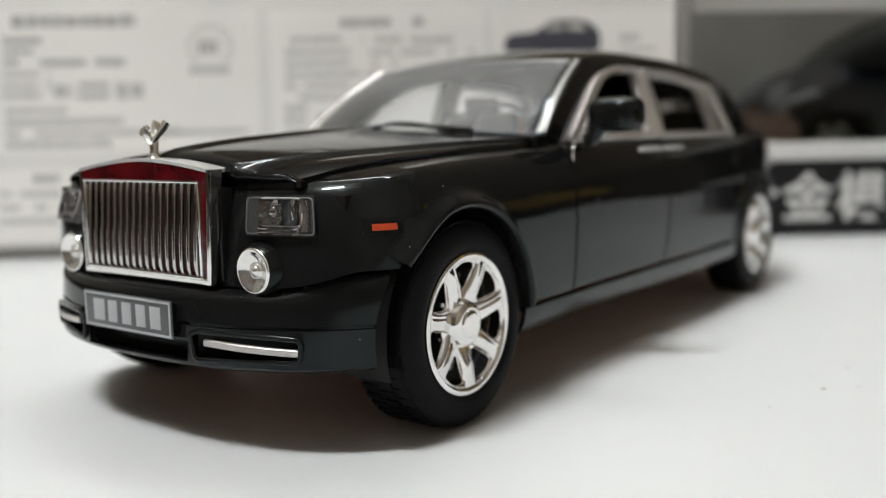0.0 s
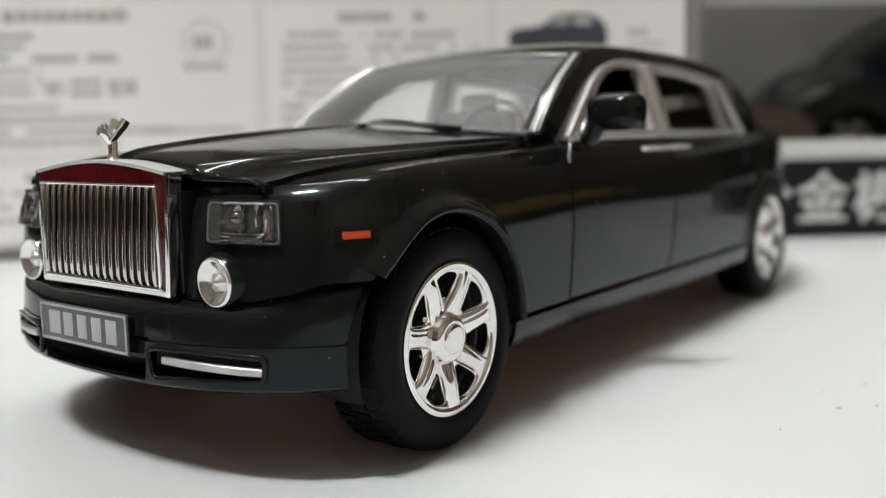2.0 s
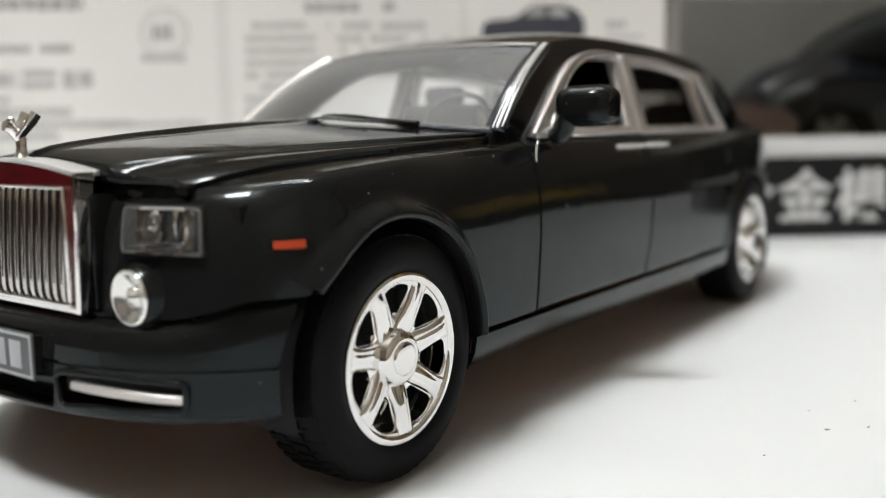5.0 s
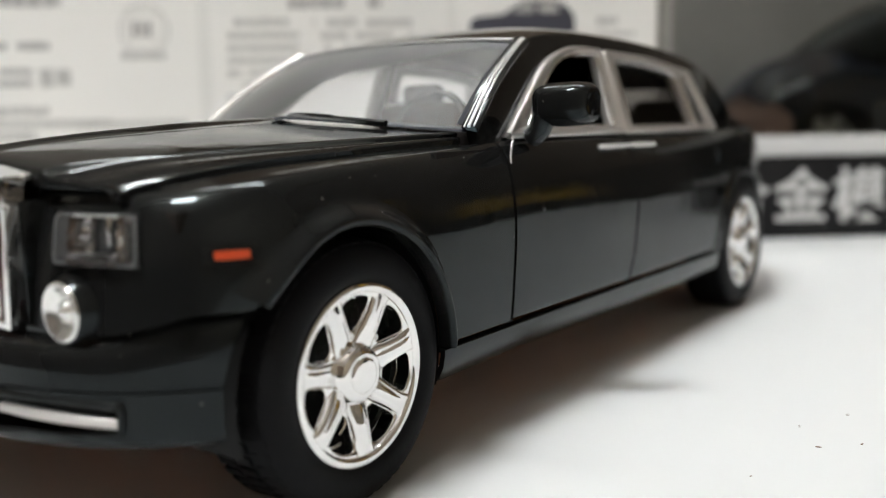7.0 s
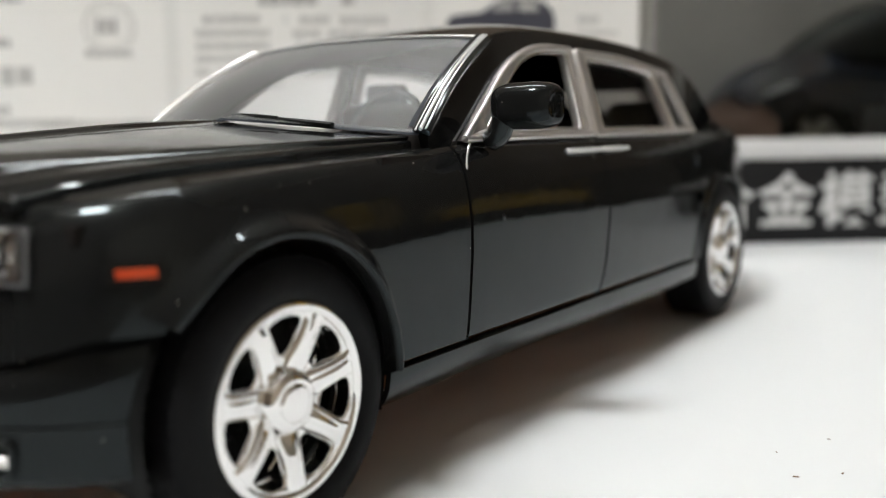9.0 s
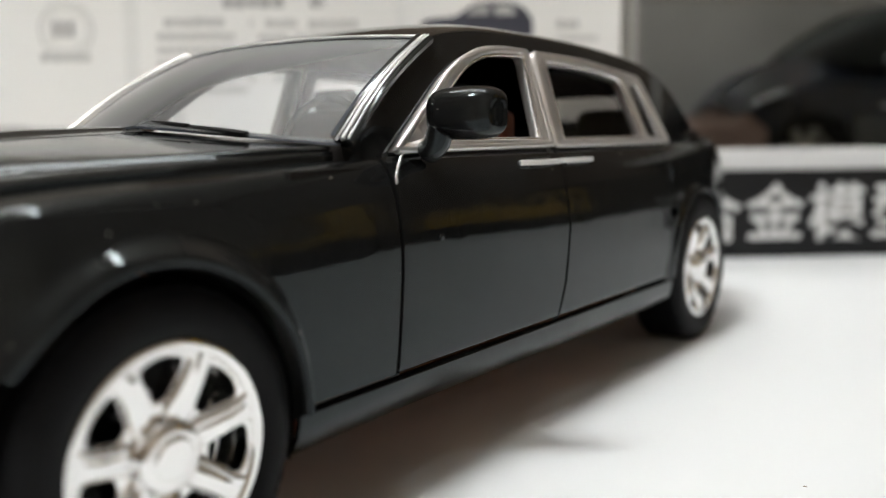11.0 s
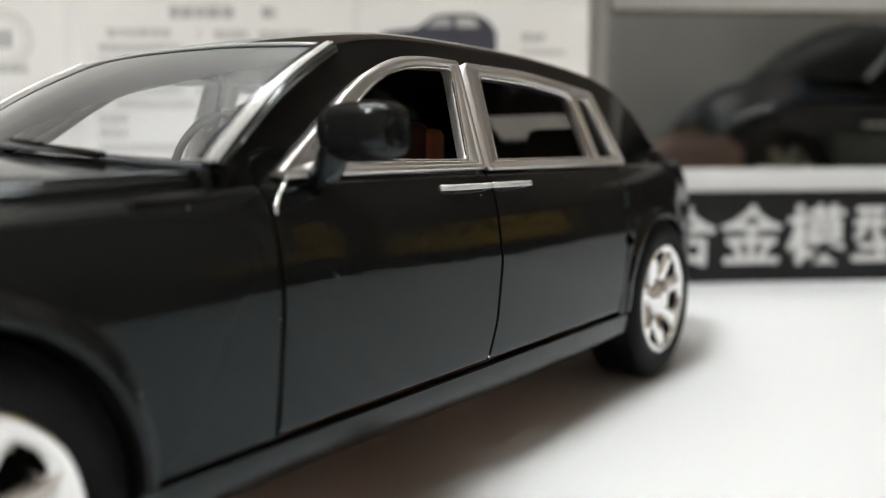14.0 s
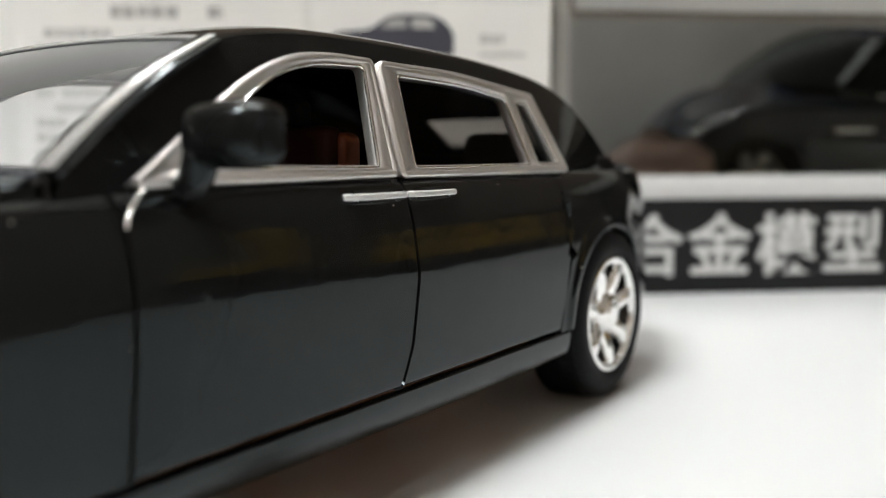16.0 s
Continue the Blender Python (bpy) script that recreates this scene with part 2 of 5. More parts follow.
# ---- the shape of the car's body ----
AXLE_R = 14.9
NOSE = -1.0      # the side turns into the front here
TAIL = 16.9      # and into the back here
ARCH = ((-0.1, 1.72, 1.80, 1.87), (14.85, 1.66, 1.80, 1.80))
SHOULDER = ((-3.0, 4.06), (-2.2, 4.12), (-1.0, 4.24), (0.4, 4.33), (2.2, 4.42), (3.6, 4.52), (4.6, 4.57), (13.0, 4.57), (16.0, 4.56), (18.6, 4.40), (21, 4.2))
BARREL = ((0.9, 3.9), (1.15, 4.06), (1.3, 4.16), (1.7, 4.222), (2.4, 4.236), (3.12, 4.230), (3.32, 4.219), (3.52, 4.194), (3.85, 4.145), (4.3, 4.092), (4.6, 4.07))


def side_x(y, z):
    top = soft(SHOULDER, y)
    w = soft(BARREL, z - 0.15 * max(0.0, min(1.0, (y + 1) / 5)) ** 2 * max(0.0, min(1.0, (8.5 - y) / 4)))
    low = top - 0.72
    if z > low:
        t = min(1.0, (z - low) / 0.72)
        w -= 0.30 * (1 - math.sqrt(max(0.0, 1 - t * t)))
    if y > 13:
        w -= 0.28 * ((y - 13) / 7) ** 2 + 0.19 * max(0.0, y - 15.6) ** 2
    return w


def front_shape(z, kind):
    if kind == "bumper":
        return 2.35, 2.5, 1.85
    return 1.74 - 0.11 * (z - 3.4), 4.2, 2.2


def skin(q, z, kind="fascia", inset=0.0, y_for_top=None):
    """A point of the outer skin. q is y along the side; q below NOSE runs round the front to the middle at NOSE - 6, above TAIL round the back to TAIL + 6."""
    if NOSE <= q <= TAIL:
        return Vector((side_x(q, z) - inset, q, z))
    if q < NOSE:
        f = min(1.0, (NOSE - q) / 6) * math.pi / 2
        c, a, b = front_shape(z, kind)
        w0 = soft(BARREL, z)
        round_ = w0 - side_x(-2.5 if y_for_top is None else y_for_top, z)
        w = w0 - round_ - inset
        c -= round_ * 0.9 + inset
        return Vector((w * max(0.0, math.cos(f)) ** (2 / a), NOSE - c * math.sin(f) ** (2 / b), z))
    f = min(1.0, (q - TAIL) / 6) * math.pi / 2
    w = side_x(TAIL, min(z, 4.35)) - inset
    return Vector((w * max(0.0, math.cos(f)) ** 1.1, TAIL + (3.5 - inset) * math.sin(f) ** 0.9, z))


def q_at_x(x, z, kind="fascia"):
    a, b = NOSE - 6, NOSE
    for _ in range(40):
        m = (a + b) / 2
        a, b = (m, b) if skin(m, z, kind).x < x else (a, m)
    return (a + b) / 2


def q_at_y(y, z, kind="fascia"):
    if y >= NOSE:
        return y
    a, b = NOSE - 6, NOSE
    for _ in range(40):
        m = (a + b) / 2
        a, b = (m, b) if skin(m, z, kind).y < y else (a, m)
    return (a + b) / 2


def arch_z(y, grow=0.0):
    for cy, cz, ry, rz in ARCH:
        d = (y - cy) / (ry + grow)
        if abs(d) < 1:
            return cz + (rz + grow) * math.sqrt(1 - d * d)
    return 0.0


def rise(y):
    """How far the bumper's upper edge climbs towards the wheel."""
    t = max(0.0, min(1.0, (y + 2.80) / 0.75))
    return 0.30 * t * t * (3 - 2 * t) - 0.10


def mirrored(pts, s):
    return [[Vector((p.x * s, p.y, p.z)) for p in row] for row in pts]


def patch(q0, q1, z0, z1, out, kind="fascia", nq=8, nz=4):
    """A piece of sheet that follows the skin."""
    return [[skin(q0 + (q1 - q0) * i / nq, z0 + (z1 - z0) * j / nz, kind, -out) for j in range(nz + 1)] for i in range(nq + 1)]


# seams between the panels: (z, y)
SEAM_A = ((1.6, 3.46), (1.75, 3.47), (3.0, 3.60), (3.9, 3.63), (4.6, 3.60))
SEAM_B = ((1.6, 7.72), (1.75, 7.80), (2.3, 8.05), (3.2, 8.22), (4.3, 8.22), (4.6, 8.24))
SEAM_C = ((1.6, 12.50), (2.2, 12.72), (3.1, 12.98), (4.3, 12.86), (4.6, 12.82))
SEAM_Z = 1.72
GAP = 0.036

GROOVE = ((1.86, -2.60, 4.06), (2.92, -2.32, 4.07), (3.10, -1.75, 4.20), (3.30, -0.65, 4.33), (3.45, 0.70, 4.40), (3.56, 2.20, 4.46), (3.66, 3.40, 4.50))


def groove_at_y(y):
    return Vector((soft([(p[1], p[0]) for p in GROOVE[1:]], y), y, soft([(p[1], p[2]) for p in GROOVE[1:]], y)))


CABIN_X = 0.38   # the cabin sits a little off the middle of the body


def cab(s, x):
    """Carry a distance from the middle to side s; the far side stands a little further in, most at the waist."""
    k = 1.0 if s > 0 else 0.81 + 0.10 * max(0.0, min(1.0, (3.80 - x) / 0.64))
    return CABIN_X + s * (x - CABIN_X) * k


def tumble(y, z):
    """The leaning plane of the side windows, which turns in towards the tail."""
    return Vector((3.80 - 0.40 * (z - 4.62) - 0.045 * max(0.0, y - 13.4) ** 2, y, z))


def flat_fill(bm, loops, place, grids=0):
    """Fill a flat outline with holes and put it in space by place(a, b)."""
    es = []
    for lp in loops:
        vs = [bm.verts.new((a, b, 0)) for a, b in lp]
        es += [bm.edges.new((vs[i], vs[(i + 1) % len(vs)])) for i in range(len(vs))]
    bmesh.ops.triangle_fill(bm, use_beauty=True, use_dissolve=False, edges=es)
    for v in bm.verts:
        v.co = place(v.co.x, v.co.y)


def smooth_loop(corners, n=6, r=0.12):
    """A closed outline with rounded corners: corners are (a, b) or (a, b, radius)."""
    out = []
    k = len(corners)
    for i, c in enumerate(corners):
        p = Vector(c[:2])
        rad = c[2] if len(c) > 2 else r
        a, b = Vector(corners[i - 1][:2]) - p, Vector(corners[(i + 1) % k][:2]) - p
        if rad <= 0:
            out.append(tuple(p))
            continue
        d = min(rad, a.length * 0.48, b.length * 0.48)
        s, e = p + a.normalized() * d, p + b.normalized() * d
        for j in range(n + 1):
            t = j / n
            out.append(tuple(s * (1 - t) ** 2 + p * 2 * t * (1 - t) + e * t * t))
    return out


FRONT_OUT = [(3.86, 4.58, 0.0), (4.83, 5.17, 0.5), (5.58, 5.64, 0.5), (6.20, 5.94, 0.6), (6.80, 6.13, 0.6), (7.50, 6.20, 0.5), (8.42, 6.19, 0.10), (8.14, 4.58, 0.04)]
FRONT_IN = [(4.55, 4.72, 0.05), (5.00, 5.04, 0.4), (5.80, 5.57, 0.5), (6.40, 5.885, 0.6), (7.10, 6.06, 0.5), (8.19, 6.105, 0.12), (7.80, 4.70, 0.08)]
REAR_OUT = [(8.24, 4.58, 0.04), (8.53, 6.18, 0.10), (10.5, 6.17, 0.6), (12.33, 5.99, 0.4), (12.92, 5.93, 0.10), (13.34, 4.58, 0.04)]
REAR_IN = [(8.60, 4.69, 0.08), (8.88, 6.02, 0.10), (10.5, 5.99, 0.5), (11.90, 5.84, 0.12), (12.03, 4.69, 0.08)]
QUARTER_IN = [(12.27, 4.70, 0.04), (12.18, 5.76, 0.06), (12.62, 5.78, 0.05), (13.06, 4.70, 0.04)]
CABIN_OUT = [(3.12, 4.40), (3.16, 4.78), (4.37, 5.50), (5.61, 6.21), (6.2, 6.34), (7.0, 6.43), (8.0, 6.47), (9.5, 6.47), (11.0, 6.44), (12.5, 6.35), (13.6, 6.22), (14.35, 6.04), (14.95, 5.80), (15.65, 5.42), (16.5, 4.92), (17.1, 4.62), (17.1, 4.40)]
ROOF_EDGE = CABIN_OUT[3:16]


def screen_pt(u, v):
    """The windscreen: u from -1 to 1 across, v from 0 at the cowl to 1 at the roof."""
    bow = 1 - abs(u) ** 2.4
    low = Vector((CABIN_X + (3.70 - CABIN_X) * u * (1 if u > 0 else 0.81), 3.05 - 0.55 * bow, 4.70 + 0.26 * max(0.0, 1 - abs(u) ** 1.15)))
    high = Vector((CABIN_X + (3.12 - CABIN_X) * u * (1 if u > 0 else 0.91), 5.60 - 0.22 * bow, 6.20 + 0.09 * bow))
    p = low.lerp(high, v)
    return p + Vector((0, -0.06, 0.09)) * math.sin(v * math.pi)


# ---- the car, part by part ----
def make_wheel(car, cx, cy, s, r_tyre=1.709):
    """A wheel whose outer face looks along s * x."""
    wheel = empty("wheel")
    wheel.parent = car
    wheel.location = (cx * CM, cy * CM, r_tyre * CM)
    if s < 0:
        wheel.rotation_euler = (0, 0, math.pi)
    bm = bmesh.new()
    R, r = r_tyre - 0.03, 1.165
    prof = [(-0.02, r - 0.05), (0.0, r), (0.045, r + 0.06), (0.06, r + 0.16), (0.05, R - 0.22), (0.0, R - 0.10), (-0.07, R - 0.03), (-0.16, R), (-0.55, R), (-0.9, R), (-1.0, R - 0.06), (-1.08, R - 0.2), (-1.08, r)]
    lathe(bm, prof, (0, 0, 0), 96)
    tyre = part("tyre", bm, RUBBER, wheel, "black rubber tyre", smooth=50)
    bm = bmesh.new()
    n = 54
    for k in range(n):
        a = 2 * math.pi * k / n
        for x0, x1, da, low, high in ((-0.32, -0.06, 0.0, R - 0.10, R - 0.020), (-0.66, -0.37, 0.055, R - 0.03, R + 0.028), (-0.98, -0.71, 0.0, R - 0.03, R + 0.02)):
            vs = []
            for x, rr in ((x0, R - 0.03), (x1, low), (x1, high), (x0, R + 0.028)):
                for aa in (a + da, a + da + 0.075):
                    vs.append(bm.verts.new((x, rr * math.cos(aa), rr * math.sin(aa))))
            for f in ((0, 1, 3, 2), (2, 3, 5, 4), (4, 5, 7, 6), (6, 7, 1, 0), (0, 2, 4, 6), (1, 7, 5, 3)):
                bm.faces.new([vs[i] for i in f])
    part("tread", bm, RUBBER, tyre)
    # rim: a dished face with seven openings
    dish = lambda rr: soft(((0.0, -0.10), (0.34, -0.12), (0.5, -0.13), (0.85, -0.06), (1.05, 0.0), (1.16, 0.0)), rr)
    bm = bmesh.new()
    loops = [[(1.15 * math.cos(2 * math.pi * k / 84), 1.15 * math.sin(2 * math.pi * k / 84)) for k in range(84)]]
    for k in range(7):
        a = 2 * math.pi * k / 7 + math.pi / 2 + 0.03
        pol = lambda rr, da: (rr * math.cos(a + da), rr * math.sin(a + da))
        lp = [(*pol(0.56, -0.12), 0.05), (*pol(0.975, -0.285), 0.10), (*pol(1.02, 0.0), 0.3), (*pol(0.975, 0.285), 0.10), (*pol(0.56, 0.12), 0.05)]
        loops.append(smooth_loop(lp, 4))
    es = []
    for lp in loops:
        vs = [bm.verts.new((0, p[0], p[1])) for p in lp]
        es += [bm.edges.new((vs[i], vs[(i + 1) % len(vs)])) for i in range(len(vs))]
    bmesh.ops.triangle_fill(bm, use_beauty=True, use_dissolve=False, edges=es, normal=(1, 0, 0))
    bmesh.ops.subdivide_edges(bm, edges=[e for e in bm.edges if e.calc_length() > 0.16], cuts=2, use_grid_fill=True)
    bmesh.ops.triangulate(bm, faces=bm.faces)
    top = list(bm.faces)
    ext = bmesh.ops.extrude_face_region(bm, geom=top)
    for g in ext["geom"]:
        if isinstance(g, bmesh.types.BMVert):
            g.co.x -= 0.24
    for v in bm.verts:
        rr = math.hypot(v.co.y, v.co.z)
        v.co.x += dish(rr)
    rim = part("rim", bm, CHROME, wheel, "chromed seven-spoke rim", smooth=35)
    b = rim.modifiers.new("edge", "BEVEL")
    b.width, b.segments, b.limit_method, b.angle_limit = 0.022 * CM, 3, "ANGLE", radians(50)
    for k in range(7):
        a = 2 * math.pi * (k + 0.5) / 7 + math.pi / 2 + 0.03
        bm = bmesh.new()
        rows = []
        t = Vector((0, -math.sin(a), math.cos(a)))
        for rr, w, h in ((0.36, 0.17, 0.03), (0.46, 0.18, 0.08), (0.60, 0.165, 0.105), (0.78, 0.150, 0.10), (0.92, 0.150, 0.065), (1.00, 0.165, 0.022), (1.06, 0.19, 0.0)):
            p = Vector((dish(rr) + 0.004, rr * math.cos(a), rr * math.sin(a)))
            up = Vector((h, 0, 0))
            rows.append([p + t * w * side + up * high for side, high in ((-1.0, -0.1), (-0.92, 0.35), (-0.78, 0.72), (-0.58, 0.86), (-0.46, 0.78), (-0.36, 0.90), (0.0, 1.0), (0.30, 0.94), (0.42, 0.74), (0.54, 0.84), (0.74, 0.72), (0.92, 0.35), (1.0, -0.1))])
        grid(bm, rows)
        part("spoke_ridge", bm, CHROME, rim, smooth=75)
    bm = bmesh.new()
    lathe(bm, [(-0.5, 1.14), (-0.02, 1.16), (0.03, 1.155), (0.045, 1.12), (0.035, 1.06), (0.0, 1.035), (-0.26, 1.03), (-0.27, 1.005), (-0.34, 0.995), (-0.35, 1.02), (-0.50, 1.01), (-0.51, 0.96), (-0.60, 0.95), (-0.61, 1.0), (-0.75, 1.0)], (0, 0, 0), 84)
    part("rim_lip", bm, CHROME, rim, smooth=60)
    bm = bmesh.new()
    lathe(bm, [(-0.16, 0.42), (-0.11, 0.41), (-0.075, 0.38), (-0.02, 0.365), (0.02, 0.33), (0.04, 0.27), (0.038, 0.23)], (0, 0, 0), 48)
    hub = part("hub_cap", bm, CHROME, wheel, smooth=60)
    bm = bmesh.new()
    lathe(bm, [(0.02, 0.235), (0.055, 0.225), (0.065, 0.20), (0.07, 0.10), (0.071, 0.0)], (0, 0, 0), 40)
    part("hub_badge", bm, CHROME, hub, "plain domed chrome hub badge", smooth=60)
    bm = bmesh.new()
    lathe(bm, [(-0.62, 0.0), (-0.62, 0.55), (-0.70, 0.58), (-0.74, 1.05)], (0, 0, 0), 48)
    part("brake_disc", bm, BLACK, wheel)
    return wheel


def make_side(car, s):
    """The panels of one side; s is 1 for the side towards +x, -1 for the other."""
    flip = s < 0
    # front wing: from the grille round the corner, over the arch, to the door
    def fender_low(q, y):
        if y < -1.62:
            return 2.62 + rise(y)
        z = arch_z(y)
        return max(z, SEAM_Z + GAP) if y > 0 else max(z, 2.0)
    qs = []
    for x in span(1.56, 3.6, 22):
        qs.append(q_at_x(x, 3.3))
    qs += span(q_at_x(3.66, 3.3), q_at_y(-1.64, 3.3), 16)
    qs += [ARCH[0][0] + ARCH[0][2] * math.cos(a) for a in span(math.pi * 0.80, 0.0, 26)]
    qs += [1.72, 1.8, 2.1, 2.5, 2.9, 3.3]
    qs = sorted(set(round(q, 4) for q in qs)) + ["seam"]
    rows = []
    for q in qs:
        seam = q == "seam"
        yy = skin(3.4 if seam else q, 3.3).y
        lo = fender_low(q, yy) if not seam else SEAM_Z + GAP
        hi = soft(SHOULDER, yy)
        row = []
        for t in [*span(0, 0.7, 20), *[0.7 + 0.3 * math.sin(a) for a in span(0.1, math.pi / 2, 14)]]:
            z = lo + (hi - lo) * t
            row.append(skin(lerp(SEAM_A, z) - GAP if seam else q, z, y_for_top=yy))
        rows.append(row)
    bm = bmesh.new()
    # top strip, from the shoulder in to the bonnet's gap
    full = []
    for row in rows:
        e = row[-1]
        if e.x < 2.92:
            g = Vector((e.x, max(-2.60 + 0.264 * (e.x - 1.86), e.y + 0.03), 4.06))
        else:
            g = groove_at_y(max(-2.32, e.y + 0.23 * max(0.0, min(1.0, (-1.0 - e.y) / 1.55))))
        inner = [e.lerp(g, t) for t in (0.35, 0.7, 1.0)]
        down = g + Vector((-0.02, 0.03, -0.3))
        full.append(row + inner + [down])
    grid(bm, mirrored(full, s), flip)
    part("front_wing", bm, PAINT, car, "glossy black front wing", wall=0.10, smooth=60)

    # rounded panel under the bonnet's lip, above the headlamp
    bm = bmesh.new()
    rows = []
    for x in span(1.60, 2.95, 16):
        p = skin(q_at_x(x, 3.3), 3.98, y_for_top=-2.5)
        rows.append([p + Vector((0, dy, dz)) for dy, dz in ((0.0, 0.0), (0.012, 0.08), (0.045, 0.135), (0.11, 0.175), (0.30, 0.19))])
    grid(bm, mirrored(rows, s), flip)
    part("nose_panel", bm, PAINT, car, wall=0.05, smooth=70)

    # doors
    def door(name, sa, sb, n):
        bm = bmesh.new()
        rows = []
        for u in span(0.0, 1.0, n):
            row = []
            for t in [0.0, 0.006, 0.016, *span(0.04, 0.82, 30), *[0.82 + 0.18 * math.sin(a) for a in span(0.2, math.pi / 2, 8)]]:
                z = SEAM_Z + GAP + (4.57 - SEAM_Z - GAP) * t
                y = lerp(sa, z) + GAP + (lerp(sb, z) - lerp(sa, z) - 2 * GAP) * u
                row.append(skin(y, min(z, soft(SHOULDER, y)), inset=0.03 if t == 0 else 0.01 if t < 0.01 else 0.0))
            row.append(row[-1] + Vector((-0.18, 0, 0.01)))
            rows.append(row)
        grid(bm, mirrored(rows, s), flip)
        return part(name, bm, PAINT, car, wall=0.14, smooth=38)

    fd = door("front_door", SEAM_A, SEAM_B, 16)
    rd = door("rear_door", SEAM_B, SEAM_C, 16)

    def handle(y0, y1, door_):
        bm = bmesh.new()
        path = [(s * (side_x(y, 4.33) + d), y, 4.34 - 0.0022 * (y - 6.8)) for y, d in zip(span(y0, y1, 10), (0.0, 0.06, 0.075, 0.085, 0.09, 0.09, 0.09, 0.085, 0.075, 0.06, 0.0))]
        sweep(bm, path, [(0.04, 0.030), (0.0, 0.050), (-0.04, 0.036), (-0.045, -0.024), (-0.005, -0.042), (0.04, -0.040)], (0, 0, 1))
        h = part("handle", bm, TRIM, door_, "chrome bar handle", smooth=50)
        b = h.modifiers.new("edge", "BEVEL")
        b.width, b.segments, b.limit_method = 0.014 * CM, 2, "ANGLE"
        bm = bmesh.new()
        ym = (y0 + y1) / 2
        rows_ = [[Vector((s * (side_x(y, z) + 0.006), y, z)) for z in span(4.26, 4.42, 4)] for y in span(ym - 0.4, ym + 0.4, 8)]
        grid(bm, rows_, flip)
        part("handle_recess", bm, BLACK, h)

    if s > 0:
        # a small blister in the door's paint
        bm = bmesh.new()
        bmesh.ops.create_uvsphere(bm, u_segments=16, v_segments=10, radius=1.0)
        for v in bm.verts:
            v.co = Vector((side_x(4.48, 3.42) - 0.012 + v.co.x * 0.024, 4.48 + v.co.y * 0.07, 3.42 + v.co.z * 0.06))
        part("paint_blister", bm, PAINT, fd, "small blister in the paint", smooth=80)

    handle(6.88, 8.21, fd)
    handle(8.25, 9.42, rd)

    # black filler in the gaps beside the doors
    for table_ in (SEAM_A, SEAM_B, SEAM_C):
        bm = bmesh.new()
        grid(bm, mirrored([[skin(lerp(table_, z) + d, z, inset=0.045) for z in span(SEAM_Z, 4.5, 24)] for d in (-0.10, -0.03, 0.03, 0.10)], s), flip)
        part("seam_filler", bm, BLACK, car)

    # rear wing
    def rear_low(y):
        z = arch_z(y)
        return max(z, 1.70)
    qs = ["seam", 12.9, 13.0]
    qs += [ARCH[1][0] + ARCH[1][2] * math.cos(a) for a in span(math.pi, 0.0, 28)]
    qs += [16.75] + [TAIL + 6 * t for t in span(0.08, 1.0, 12)]
    rows = []
    for q in qs:
        seam = q == "seam"
        yy = 12.7 if seam else min(q, 20.5)
        lo = 1.70 if seam or q > 16.6 else rear_low(q)
        hi = soft(SHOULDER, yy)
        row = []
        for t in [*span(0, 0.8, 10), *[0.8 + 0.2 * math.sin(a) for a in span(0.2, math.pi / 2, 7)]]:
            z = lo + (hi - lo) * t
            yq = lerp(SEAM_C, z) + GAP if seam else max(q, lerp(SEAM_C, z) + GAP) if q < 13.1 else q
            row.append(skin(yq, z))
        e = row[-1]
        row.append(Vector((max(0.0, e.x - 0.35), min(e.y, 20.4), e.z + 0.02)))
        rows.append(row)
    bm = bmesh.new()
    grid(bm, mirrored(rows, s), flip)
    part("rear_wing", bm, PAINT, car, wall=0.10, smooth=38)

    # sill below the doors
    bm = bmesh.new()
    rows = []
    for y in [1.70, 1.85, *span(2.2, 12.6, 12), 12.95]:
        rows.append([skin(y, z) + Vector((dx, 0, 0)) for z, dx in ((1.14, -0.10), (1.18, -0.01), (1.24, 0.01), (1.40, 0.01), (1.60, 0.012), (1.66, 0.008), (1.69, -0.03), (1.70, -0.12))])
    grid(bm, mirrored(rows, s), flip)
    part("sill", bm, PAINT, car, wall=0.08, smooth=50)

    # soft flares round the wheel arches
    flare = ((-0.02, -0.10), (-0.02, 0.04), (-0.014, 0.085), (0.004, 0.125), (0.03, 0.155), (0.065, 0.172), (0.10, 0.170), (0.135, 0.153), (0.17, 0.125), (0.205, 0.090), (0.24, 0.056), (0.28, 0.026), (0.33, 0.007), (0.38, 0.0), (0.42, -0.004))
    for (cy, cz, ry, rz), a0, a1 in ((ARCH[0], math.pi * 0.80, -0.02), (ARCH[1], math.pi * 1.0, 0.06)):
        bm = bmesh.new()
        rows = []
        for k, a in enumerate(span(a0, a1, 56)):
            t = k / 56
            fade = min(1.0, 0.8 + t / 0.3)
            wide = 1.0 - 0.45 * t * t
            row = []
            for b, h in flare:
                h = h if cy < 5 or h < 0 else h * 0.3
                b = b * wide
                y, z = cy + (ry + b) * math.cos(a), cz + (rz + b) * math.sin(a)
                z = max(z, 1.71 if y > -1.0 or cy > 5 else 2.62 + rise(y))
                row.append(Vector((skin(q_at_y(y, z), z).x + h * (fade if h > 0 else 1.0), y, z)))
            rows.append(row)
        grid(bm, mirrored(rows, s), flip)
        part("arch_flare", bm, PAINT, car, smooth=70, wall=0.03)
        bm = bmesh.new()
        rows = [[Vector((s * x, cy + (ry + 0.05) * math.cos(a), cz + (rz + 0.05) * math.sin(a))) for x in (2.5, 3.4, 4.08)] for a in span(-0.3, math.pi + 0.3, 30)]
        grid(bm, rows)
        part("wheel_liner", bm, BLACK, car)

    # side of the cabin: black pillars with window openings
    bm = bmesh.new()
